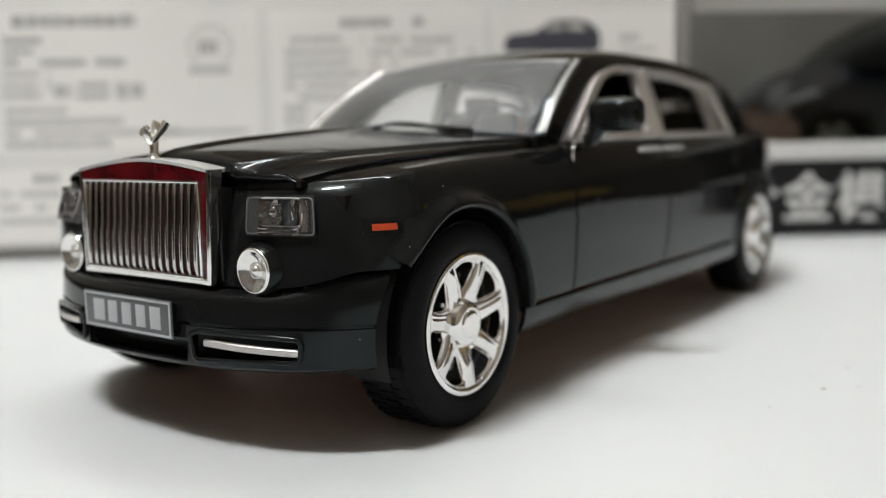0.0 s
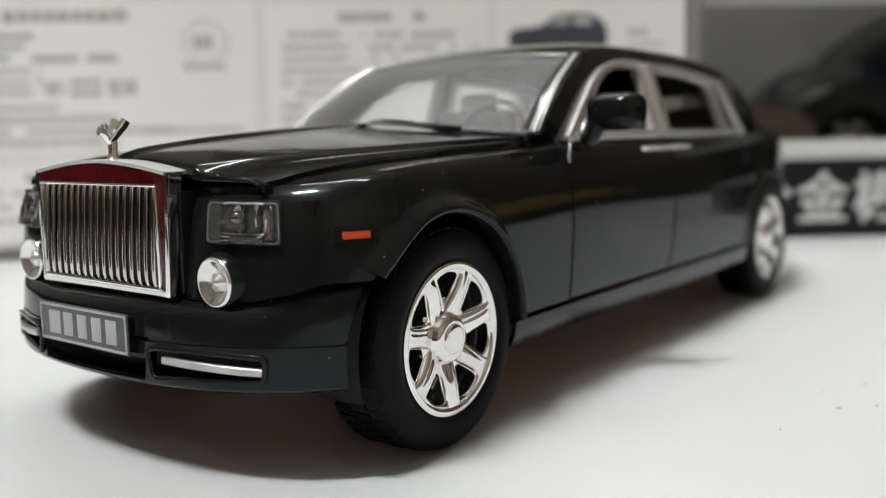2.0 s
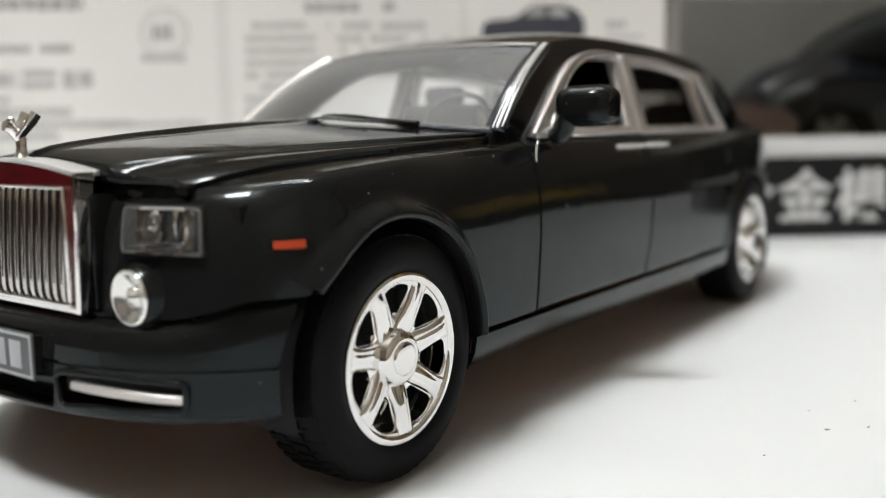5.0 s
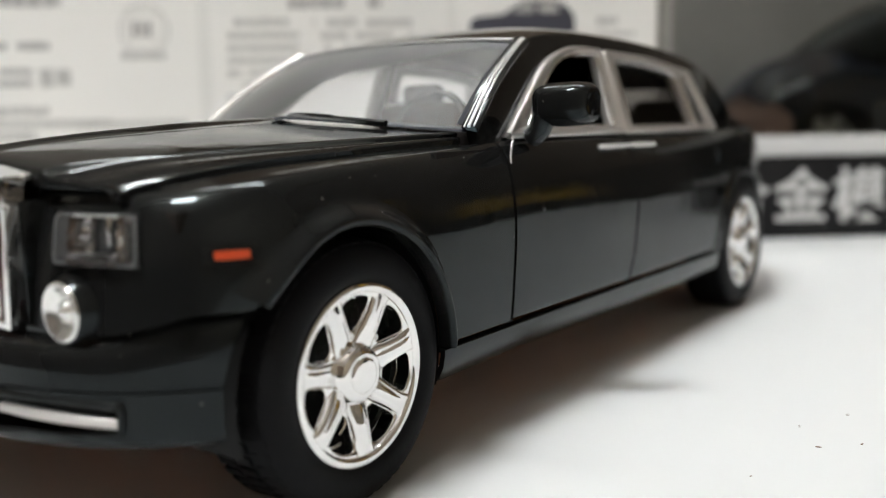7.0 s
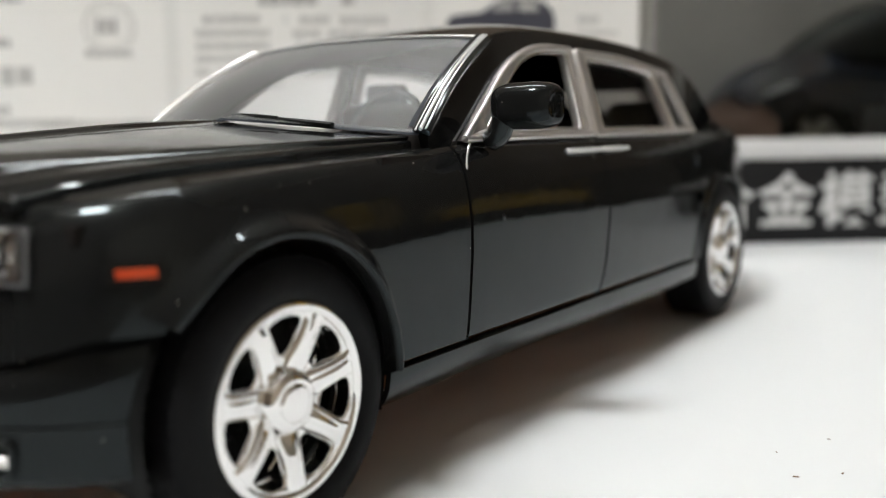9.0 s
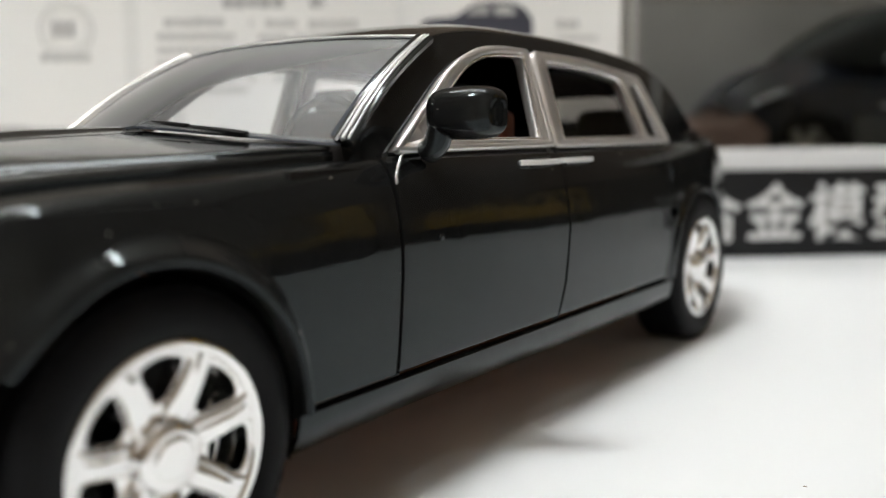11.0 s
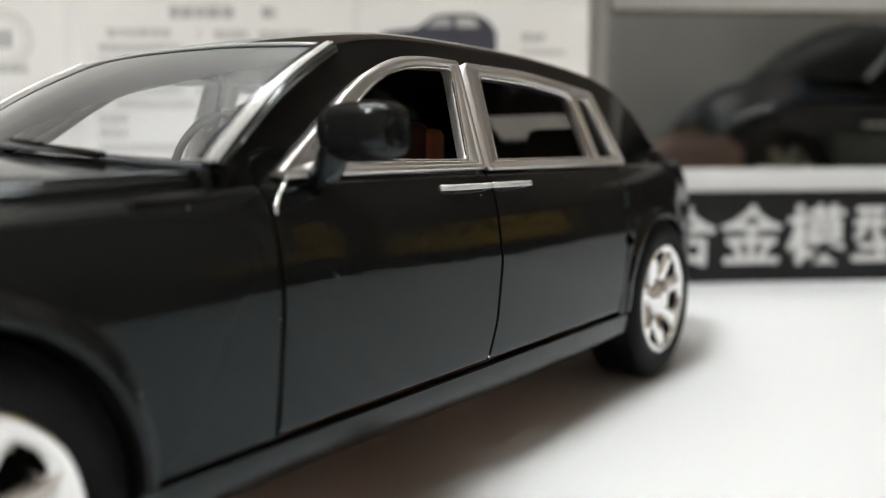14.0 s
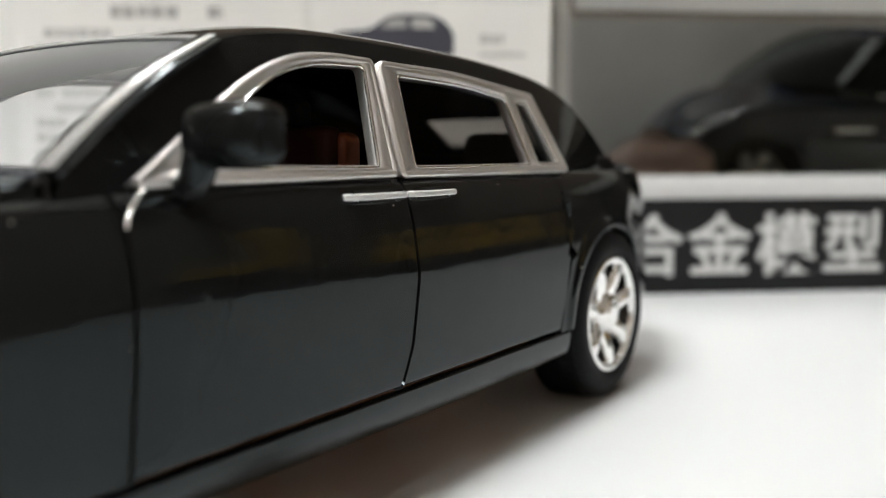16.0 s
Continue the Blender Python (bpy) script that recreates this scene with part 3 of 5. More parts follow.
    flat_fill(bm, [smooth_loop([(*c, 0.3) if 3 < i < 15 else (*c, 0.0) for i, c in enumerate(CABIN_OUT)], 3), smooth_loop(FRONT_OUT), smooth_loop(REAR_OUT)], lambda a, b: Vector((cab(s, tumble(a, b).x), a, b)))
    part("window_pillar", bm, PAINT, car, "glossy black window pillars", wall=0.14)

    def frame_(name, outer, holes, material):
        bm = bmesh.new()
        flat_fill(bm, [smooth_loop(outer)] + [smooth_loop(h) for h in holes], lambda a, b: Vector((cab(s, tumble(a, b).x + 0.03), a, b)))
        f = part(name, bm, material, car, "satin silver-grey window surround")
        bm2 = f.modifiers.new("wall", "SOLIDIFY")
        bm2.thickness, bm2.offset = 0.20 * CM, 0.0
        return f

    ff = frame_("front_window_frame", FRONT_OUT, [FRONT_IN], SATIN)
    rf = frame_("rear_window_frame", REAR_OUT, [REAR_IN, QUARTER_IN], SATIN)

    def edge_roll(loop, parent):
        """A rounded outer edge of the surround."""
        bm = bmesh.new()
        lp = smooth_loop(loop)
        cx, cz = sum(p[0] for p in lp) / len(lp), sum(p[1] for p in lp) / len(lp)
        path = []
        for a, b in lp:
            d = Vector((cx - a, cz - b)).normalized() * 0.055
            p = Vector((cab(s, tumble(a, b).x + 0.105), a + d.x, b + d.y))
            if not path or (p - path[-1]).length > 0.02:
                path.append(p)
        path.append(path[0])
        sweep(bm, path, oval(0.055, 0.055, 10), (1, 0, 0.4))
        part("edge_roll", bm, SATIN, parent, smooth=80)

    edge_roll(FRONT_OUT, ff)
    edge_roll(REAR_OUT, rf)

    def bead(loop, parent):
        bm = bmesh.new()
        lp = smooth_loop(loop)
        cx, cz = sum(p[0] for p in lp) / len(lp), sum(p[1] for p in lp) / len(lp)
        path = [Vector((cab(s, tumble(a, b).x + 0.115), a + (cx - a) * 0.004, b + (cz - b) * 0.004)) for a, b in lp]
        path.append(path[0])
        sweep(bm, path, oval(0.028, 0.028, 6), (1, 0, 0.4))
        part("bead", bm, CHROME, parent, "thin bright bead", smooth=80)

    bead(FRONT_IN, ff)
    bead(REAR_IN, rf)
    bead(QUARTER_IN, rf)
    for hole, par_ in ((REAR_IN, rf), (QUARTER_IN, rf)):
        bm = bmesh.new()
        flat_fill(bm, [smooth_loop(hole)], lambda a, b: Vector((cab(s, tumble(a, b).x - 0.03), a, b)))
        g = part("pane", bm, SMOKED if hole is QUARTER_IN else WINDOW, par_)
        g.visible_shadow = False

    # door mirror
    mirror = empty("door_mirror")
    mirror.parent = car
    bm = bmesh.new()
    n, k = 56, 36
    rows = []
    for i in range(k + 1):
        v = -math.pi / 2 + math.pi * i / k
        row = []
        for j in range(n + 1):
            u = 2 * math.pi * j / n
            pw = lambda t, e: math.copysign(abs(t) ** e, t)
            x = 0.46 * pw(math.cos(v), 0.55) * pw(math.cos(u), 0.55)
            z = 0.345 * pw(math.cos(v), 0.55) * pw(math.sin(u), 0.6)
            y = 0.32 * pw(math.sin(v), 0.75 if v < 0 else 0.35)
            f = (1 - 0.14 * max(0, -y) / 0.32) * (1.0 if s > 0 else 0.75)
            # a shallow dish in the outer end
            dish = max(0.0, 1 - ((y - 0.03) / 0.21) ** 2 - ((z + 0.02) / 0.26) ** 2) if x > 0.2 else 0.0
            row.append(Vector((cab(s, 4.55 + (x * 1.15 - 0.045 * min(1.0, 1.6 * dish)) * f), 4.55 + y + 0.10 * x, 5.07 + z * f + 0.02 * x)))
        rows.append(row)
    grid(bm, rows)
    bmesh.ops.remove_doubles(bm, verts=bm.verts, dist=1e-4)
    part("housing", bm, PAINT, mirror, "glossy black mirror housing", smooth=60)
    bm = bmesh.new()
    flat_fill(bm, [smooth_loop([(-0.38, -0.25), (0.38, -0.25), (0.38, 0.25), (-0.38, 0.25)], 5, 0.16)], lambda a, b: Vector((cab(s, 4.62 + a * 0.9), 4.88 + 0.10 * a, 5.07 + b)))
    part("mirror_glass", bm, DARK_CHROME, mirror)
    bm = bmesh.new()
    sweep(bm, [(cab(s, 4.02), 4.48, 4.57), (cab(s, 4.12), 4.46, 4.62), (cab(s, 4.20), 4.44, 4.71), (cab(s, 4.25), 4.44, 4.85), (cab(s, 4.28), 4.46, 5.05)], oval(0.17, 0.20, 20), (0, 1, 0))
    part("stalk", bm, PAINT, mirror, "short black mirror stalk", smooth=60)
    # a silver strip stands in for the glint on the worn edge
    bm = bmesh.new()
    sweep(bm, [(s * 3.96, 3.98, 4.55), (s * 4.02, 3.86, 4.48), (s * 4.07, 3.74, 4.38), (s * 4.11, 3.66, 4.28), (s * 4.14, 3.625, 4.18)], oval(0.014, 0.022, 8), (0, 1, 0))
    part("hinge_glint", bm, SILVER, mirror, "glint on the worn hinge edge, made as a silver strip", smooth=60)

    # front side marker
    z0, z1 = 3.395, 3.49
    bm = bmesh.new()
    grid(bm, mirrored(patch(q_at_x(3.80, 3.45), q_at_y(-1.57, 3.45), z0 - 0.05, z1 + 0.05, 0.030), s), flip)
    holder = part("marker_recess", bm, BLACK, car, "black bezel of the side marker", wall=0.05)
    bm = bmesh.new()
    grid(bm, mirrored(patch(q_at_x(3.88, 3.45), q_at_y(-1.66, 3.45), z0, z1, 0.045), s), flip)
    part("side_marker", bm, ORANGE, holder, "orange side marker lamp", wall=0.05)

    # headlamp: a dark box, one bright-rimmed cell with a bowl, a clear lens with pale edges
    q0, q1 = q_at_x(2.04, 3.6), q_at_x(3.22, 3.6)
    bm = bmesh.new()
    grid(bm, mirrored(patch(q0, q1, 3.31, 3.91, 0.012, nq=10), s), flip)
    hl = part("headlamp", bm, LAMP_BACK, car, "rectangular headlamp with clear lens", wall=0.05)
    bm = bmesh.new()
    grid(bm, mirrored(patch(q_at_x(2.07, 3.6), q_at_x(3.20, 3.6), 3.34, 3.88, 0.07, nq=10), s), flip)
    lens = part("lens", bm, LENS, hl, "clear plastic lens", wall=0.03)
    lens.visible_shadow = False

    def lamp_point(x, z, out):
        p = skin(q_at_x(x, 3.6), z, "fascia", -out)
        return Vector((s * p.x, p.y, p.z))

    def lamp_rim(name, xa, xb, za, zb, out, r, material, label=""):
        bm = bmesh.new()
        loop = smooth_loop([(xa, za), (xb, za), (xb, zb), (xa, zb)], 4, 0.07)
        path = [lamp_point(x, z, out) for x, z in loop]
        path = [p for k, p in enumerate(path) if (p - path[k - 1]).length > 1e-4]
        sweep(bm, path + [path[0]], oval(r, r, 8), (0.1, 1, 0.1))
        part(name, bm, material, hl, label, smooth=80)

    lamp_rim("lens_edge", 2.08, 3.19, 3.35, 3.87, 0.068, 0.014, LENS_EDGE, "pale edge of the clear lens")
    lamp_rim("reflector_rim", 2.34, 3.02, 3.47, 3.86, 0.055, 0.018, TRIM, "bright thin rim")
    for xa, xb, za, zb, material in ((2.36, 2.76, 3.48, 3.85, DARK_CHROME), (2.77, 3.01, 3.48, 3.85, LAMP_BACK), (3.04, 3.18, 3.40, 3.86, DARK_CHROME), (2.34, 3.02, 3.345, 3.45, DARK_CHROME)):
        bm = bmesh.new()
        pts_ = patch(q_at_x(xa, 3.6), q_at_x(xb, 3.6), za, zb, 0.02, nq=8, nz=8)
        for i in range(9):
            for j in range(9):
                d = math.hypot(i / 8 - 0.5, j / 8 - 0.5)
                pts_[i][j] += Vector((0, -0.07 * min(1, 2 * d) ** 2 + 0.012 * math.sin(5.1 * i + 2.3 * j), 0))
        grid(bm, mirrored(pts_, s), flip)
        part("reflector", bm, material, hl, smooth=80)
    bm = bmesh.new()
    p = lamp_point(2.56, 3.66, 0.0)
    lathe(bm, [(-0.09, 0.0), (-0.085, 0.03), (-0.06, 0.05), (-0.05, 0.08), (-0.02, 0.10), (0.0, 0.10)], p, 20, "y")
    part("lamp_bulb", bm, DARK_CHROME, hl, smooth=70)
    bm = bmesh.new()
    p = lamp_point(2.93, 3.66, 0.0)
    box(bm, p.x - 0.022, p.x + 0.022, p.y - 0.08, p.y, 3.49, 3.85, 0.008)
    part("lamp_bracket", bm, CHROME, hl)

    # round lamp below it
    p = Vector((s * 2.34, -2.825, 2.81))
    bm = bmesh.new()
    lathe(bm, [(-0.02, 0.348), (-0.04, 0.340), (-0.048, 0.318), (-0.035, 0.285), (-0.01, 0.25), (0.022, 0.19), (0.036, 0.12), (0.04, 0.0)], p, 40, "y")
    rl = part("round_lamp", bm, LAMP_BOWL, car, "round chromed lamp", smooth=60)
    bm = bmesh.new()
    lathe(bm, [(0.04, 0.13), (0.01, 0.12), (0.0, 0.10), (0.015, 0.085), (-0.015, 0.06), (-0.035, 0.03), (-0.04, 0.0)], p, 24, "y")
    part("bulb", bm, SILVER, rl, smooth=70)
    bm = bmesh.new()
    lathe(bm, [(0.25, 0.44), (0.10, 0.415), (0.03, 0.385), (-0.015, 0.362), (-0.025, 0.350), (-0.01, 0.340)], p, 40, "y")
    part("bezel", bm, PAINT, rl, smooth=60)


def make_front(car):
    # bumper, all round the front
    levels = [(1.29, 0.42), (1.30, 0.22), (1.325, 0.08), (1.37, 0.02), (1.41, 0.0), (1.49, 0.0), (1.60, 0.0), (1.72, 0.0), (1.86, 0.0), (1.955, 0.0), (1.97, 0.035), (2.0, 0.035), (2.015, 0.0), (2.2, 0.0), (2.4, 0.0), (2.48, 0.02), (2.54, 0.07), (2.58, 0.16), (2.60, 0.30), (2.605, 0.75)]
    cols = sorted(set([NOSE - 6] + [q_at_x(x, 1.9, "bumper") for x in (0.15, 0.3, 0.45, 0.6, 0.75, 0.9, 1.10, 1.30, 1.42, 1.5, 1.6, 1.75, 1.9, 2.05, 2.2, 2.35, 2.5, 2.65, 2.8, 2.94, 3.08, 3.2, 3.3, 3.4, 3.5, 3.6, 3.7, 3.8, 3.87, 3.94, 4.0)] + [q_at_y(y, 1.9, "bumper") for y in (-1.75, -1.72)]))
    xs = [skin(q, 1.9, "bumper").x for q in cols]
    verts = {}
    bm = bmesh.new()
    for s in (1, -1):
        for i, q in enumerate(cols):
            front = min(1.0, (NOSE - q) / 2.2)
            for j, (z, ins) in enumerate(levels):
                ins = ins if z < 2.42 else ins * (0.12 + 0.88 * max(0, front - 0.35) / 0.65)
                ins += 0.075 * max(0.0, z - 1.41) * front
                y = skin(q, 1.9, "bumper").y
                if y > -2.4:
                    back = ARCH[0][0] - (ARCH[0][2] + 0.0) * math.sqrt(1 - ((max(z, 1.72) - 1.72) / 1.87) ** 2)
                    if z < 1.72:
                        back += 0.10 * (1.72 - z)
                    p = skin(q_at_y(-2.4 + (y + 2.4) * (back + 2.4) / 0.68, z, "bumper"), z, "bumper", ins)
                else:
                    p = skin(q, z, "bumper", ins)
                p.z += rise(p.y) * max(0.0, z - 2.05) / 0.55
                if i == 0 and s < 0:
                    verts[s, i, j] = verts[1, i, j]
                else:
                    verts[s, i, j] = bm.verts.new((s * p.x, p.y, p.z))
        for i in range(len(cols) - 1):
            for j in range(len(levels) - 1):
                xm, zm = (xs[i] + xs[i + 1]) / 2, (levels[j][0] + levels[j + 1][0]) / 2
                if 1.42 < xm < 3.08 and 1.49 < zm < 1.86:
                    continue
                if xm < 1.30 and 1.41 < zm < 1.72:
                    continue
                f = [verts[s, i, j], verts[s, i + 1, j], verts[s, i + 1, j + 1], verts[s, i, j + 1]]
                bm.faces.new(f if s > 0 else f[::-1])
    bumper = part("front_bumper", bm, PAINT, car, "glossy black front bumper with slots", wall=0.09, smooth=38)
    bm = bmesh.new()
    rows = [[skin(q, z, "bumper", 0.35) for z in (1.3, 1.6, 1.9)] for q in cols[:-3]]
    grid(bm, rows)
    grid(bm, mirrored(rows, -1), True)
    part("slot_backing", bm, BLACK, bumper)
    for s in (1, -1):
        bm = bmesh.new()
        path = []
        for x in span(1.62, 3.09, 12):
            p = skin(q_at_x(x, 1.66, "bumper"), 1.7, "bumper", 0.03)
            path.append((s * p.x, p.y, 1.735 - 0.07 * (x - 1.62)))
        sweep(bm, path, [(0.05, 0.055), (-0.05, 0.055), (-0.05, -0.055), (0.05, -0.055)], (0, 0, 1))
        bar = part("slot_bar", bm, SATIN, bumper, "satin silver bar in the bumper slot", smooth=40)
        b = bar.modifiers.new("edge", "BEVEL")
        b.width, b.segments = 0.02 * CM, 2
        # raised lip round the slot, thickest at its inner end
        bm = bmesh.new()
        path = []
        for x, z in smooth_loop([(1.44, 1.46), (3.08, 1.50), (3.09, 1.84), (1.50, 1.90), (1.36, 1.84)], 5, 0.10):
            p = skin(q_at_x(x, 1.66, "bumper"), z, "bumper", -0.005)
            path.append(Vector((s * p.x, p.y, p.z)))
        path = [p for k, p in enumerate(path) if (p - path[k - 1]).length > 1e-4]
        sweep(bm, path + [path[0]], oval(0.045, 0.04, 8), (0, -1, 0.1))
        part("slot_lip", bm, PAINT, bumper, smooth=80)
    # number plate
    bm = bmesh.new()
    box(bm, -1.05, 1.05, -3.395, -3.20, 1.80, 2.29, 0.03)
    part("plate_mount", bm, PAINT, car)
    bm = bmesh.new()
    box(bm, -1.13, 1.13, -3.42, -3.39, 1.75, 2.34, 0.01)
    plate = part("number_plate", bm, PLATE, car, "grey number plate with a pale border")
    bm = bmesh.new()
    for x0, x1, z0, z1 in ((-1.11, 1.11, 2.285, 2.32), (-1.11, 1.11, 1.77, 1.805), (-1.11, -1.075, 1.805, 2.285), (1.075, 1.11, 1.805, 2.285)):
        box(bm, x0, x1, -3.428, -3.41, z0, z1)
    part("plate_border", bm, PLATE_LIGHT, plate)
    for k, w in enumerate((0.30, 0.24, 0.24, 0.24, 0.26)):
        bm = bmesh.new()
        x = -0.72 + 0.365 * k
        box(bm, x - w / 2, x + w / 2, -3.428, -3.41, 1.87, 2.22, 0.004)
        part("plate_bar", bm, PLATE_LIGHT, plate)

    # radiator grille
    grille = empty("radiator_grille")
    grille.parent = car
    outer_top = lambda x: 4.44 - 0.17 * (abs(x) / 1.67) ** 1.7
    shell = [(-1.62, 2.55)] + [(x, outer_top(x)) for x in span(-1.67, 1.67, 24)] + [(1.62, 2.55)]
    inner = [(-1.535, 2.66)] + [(x, outer_top(x) - 0.045) for x in span(-1.585, 1.585, 20)] + [(1.535, 2.66)]
    bm = bmesh.new()
    flat_fill(bm, [shell, inner], lambda a, b: Vector((a, -3.06 + 0.03 * (b - 2.6), b)))
    f = part("surround", bm, CHROME, grille, "chrome grille surround", wall=0.08)
    b = f.modifiers.new("edge", "BEVEL")
    b.width, b.segments, b.limit_method = 0.03 * CM, 3, "ANGLE"
    bm = bmesh.new()
    rows = []
    for y in (-3.03, -2.80, -2.50):
        rows.append([Vector((a, y if abs(a) < 1.6 else -3.03 + (y + 3.03) * (0.5 if z > 4.2 else 0.16), z + 0.02)) for a, z in shell])
    grid(bm, [row[1:-1] for row in rows])
    # paler than the shell's sides, imitating the ceiling's reflection on top
    part("shell_top", bm, TRIM, grille, wall=0.05)
    for ends in (slice(0, 2), slice(-2, None)):
        bm = bmesh.new()
        grid(bm, [row[ends] for row in rows])
        part("shell_side", bm, CHROME, grille, wall=0.05)
    for s in (1, -1):
        bm = bmesh.new()
        x0, x1 = sorted((s * 1.46, s * 1.70))
        box(bm, x0, x1, -2.86, -2.45, 2.6, 4.02, 0.03)
        part("shell_base", bm, PAINT, grille)
    bm = bmesh.new()
    flat_fill(bm, [[(-1.5, 2.66)] + [(x, outer_top(x) - 0.02) for x in span(-1.52, 1.52, 16)] + [(1.5, 2.66)]], lambda a, b: Vector((a, -2.80, b)))
    part("backing", bm, RED_DARK, grille)
    bm = bmesh.new()
    band = [(-1.54, 2.64)] + [(x, outer_top(x) - 0.04) for x in span(-1.59, 1.59, 16)] + [(1.54, 2.64)]
    flat_fill(bm, [band, [(-1.44, 2.73), (1.44, 2.73), (1.46, 4.10), (-1.46, 4.10)]], lambda a, b: Vector((a, -3.02, b)))
    part("enamel_band", bm, RED, grille, "dark red enamel band", wall=0.06)
    for s in (1, -1):
        bm = bmesh.new()
        x0, x1 = sorted((s * 1.435, s * 1.475))
        box(bm, x0, x1, -3.09, -2.95, 2.70, 4.085, 0.012)
        part("slat_post", bm, CHROME, grille)
    bm = bmesh.new()
    box(bm, -1.475, 1.475, -3.10, -2.95, 4.085, 4.13, 0.014)
    part("top_rail", bm, CHROME, grille)
    bm = bmesh.new()
    box(bm, -1.46, 1.46, -3.10, -2.95, 2.64, 2.70, 0.012)
    part("bottom_rail", bm, CHROME, grille)
    n = 17
    slat = None
    for k in range(n):
        x = -1.37 + 2.74 * k / (n - 1)
        if slat is None:
            bm = bmesh.new()
            path = [(0, -2.94, 4.10), (0, -2.985, 4.085), (0, -3.005, 4.05), (0, -3.02, 3.9), (0, -3.045, 3.6), (0, -3.07, 3.3), (0, -3.085, 3.08), (0, -3.09, 2.95), (0, -3.09, 2.80), (0, -3.08, 2.74), (0, -3.03, 2.70)]
            sweep(bm, path, [(0.029, -0.015), (0.028, 0.012), (0.015, 0.034), (-0.015, 0.034), (-0.028, 0.012), (-0.029, -0.015)], (0, -1, 0.05))
            slat = part("slat", bm, SLAT, grille, smooth=60)
            slat.location.x = x * CM
        else:
            o = slat.copy()
            scene.collection.objects.link(o)
            o.location.x = x * CM
    # mascot: one plain winged shape
    bm = bmesh.new()
    lathe(bm, [(4.40, 0.16), (4.44, 0.15), (4.48, 0.085), (4.60, 0.065), (4.68, 0.075), (4.74, 0.05)], (0, -2.72, 0), 20, "z")
    sweep(bm, [(0, -2.70, 4.66), (0, -2.77, 4.76), (0, -2.86, 4.85), (0, -2.93, 4.87)], oval(0.065, 0.075, 10), (0, 0, 1))
    for s in (1, -1):
        sweep(bm, [(s * 0.02, -2.76, 4.70), (s * 0.07, -2.68, 4.82), (s * 0.10, -2.60, 4.93), (s * 0.11, -2.55, 5.02)], oval(0.035, 0.085, 10), (0, 1, 0.6))
    bmesh.ops.create_uvsphere(bm, u_segments=14, v_segments=8, radius=0.055, matrix=Matrix.Translation((0, -2.84, 4.93)))
    part("mascot", bm, CHROME, car, "small plain winged chrome mascot", smooth=70)


def make_top(car):
    # bonnet: crown, crease, sloping flank
    CROWN = ((-2.62, 4.50), (-2.45, 4.58), (-1.25, 4.73), (0.0, 4.83), (1.0, 4.90), (2.3, 4.955), (2.75, 4.96))
    EDGE_X = ((-2.7, 1.74), (0.14, 2.64), (3.2, 3.55))
    EDGE_Z = ((-2.6, 4.36), (-1.86, 4.45), (-0.9, 4.50), (0.14, 4.55), (1.3, 4.60), (2.5, 4.65), (3.2, 4.67))
    bm = bmesh.new()
    rows = []
    ts = span(0, 1, 22)
    for t in ts:
        row = []
        for u in (0, 0.03, 0.07, 0.11, 0.15, 0.19, 0.23, 0.3, 0.4, 0.5, 0.6, 0.7, 0.8, 0.9, 0.97, 1.0):
            y0 = -2.56 - 0.02 * u * u
            y1 = 2.72 + 0.34 * u**2.2
            y = y0 + (y1 - y0) * t
            ex, ez, cz = lerp(EDGE_X, y), soft(EDGE_Z, y), soft(CROWN, y)
            drop = 0.25 * (1 - (1 - min(u / 0.15, 1.0)) ** 2) + 0.75 * u**1.5
            row.append(Vector((ex * u, y, cz + (ez - cz) * drop)))
        e = row[-1]
        y = e.y + 0.20 * (1 - t) ** 4
        g = groove_at_y(y)
        g = Vector((g.x - 0.05, y, g.z + 0.06))
        # the flank keeps a ridge under the crease
        row += [e + Vector((0.03, 0, -0.025)), e.lerp(g, 0.12) + Vector((0, 0, -0.05)), e.lerp(g, 0.45) + Vector((0, 0, -0.015)), e.lerp(g, 0.85) + Vector((0, 0, 0.03)), g, g + Vector((-0.01, 0.03 if t < 0.03 else 0, -0.05 - 0.23 * min(1.0, t * 6)))]
        rows.append(row)
    # the lip rolls down to one level line over the headlamps
    fall = lambda p: max(0.06, p.z - 4.125)
    roll = [[p + Vector((0, dy - 0.03, -dz * fall(p))) for p in rows[0]] for dy, dz in ((0.12, 1.0), (0.03, 1.0), (-0.02, 0.92), (-0.045, 0.75), (-0.045, 0.5), (-0.03, 0.25), (0.0, 0.08))]
    rows = roll + rows
    grid(bm, rows)
    grid(bm, mirrored(rows, -1), True)
    bmesh.ops.remove_doubles(bm, verts=bm.verts, dist=1e-4)
    part("bonnet", bm, PAINT, car, "glossy black bonnet", wall=0.08, smooth=62)
    bm = bmesh.new()
    box(bm, -3.1, 3.3, 2.3, 3.4, 4.40, 4.60)
    part("cowl", bm, BLACK, car)

    # roof
    bm = bmesh.new()
    rows = []
    for y, z in [(soft([(i, p[0]) for i, p in enumerate(ROOF_EDGE)], t), soft([(i, p[1]) for i, p in enumerate(ROOF_EDGE)], t)) for t in span(0, len(ROOF_EDGE) - 1, 48)]:
        xe = tumble(y, z).x
        h = soft(((5.6, 0.085), (7.5, 0.25), (13, 0.30), (17, 0.2)), y)
        fwd = soft(((5.6, -0.24), (7.0, 0.0), (13, 0.0), (15, 0.25), (17.3, 0.5)), y)
        row = []
        for a in span(0, math.pi / 2, 18):
            u = math.cos(a)
            row.append(Vector((CABIN_X + (xe - CABIN_X) * u, y + fwd * (1 - u * u), z + h * (1 - u**3) ** 0.62)))
        rows.append(row)
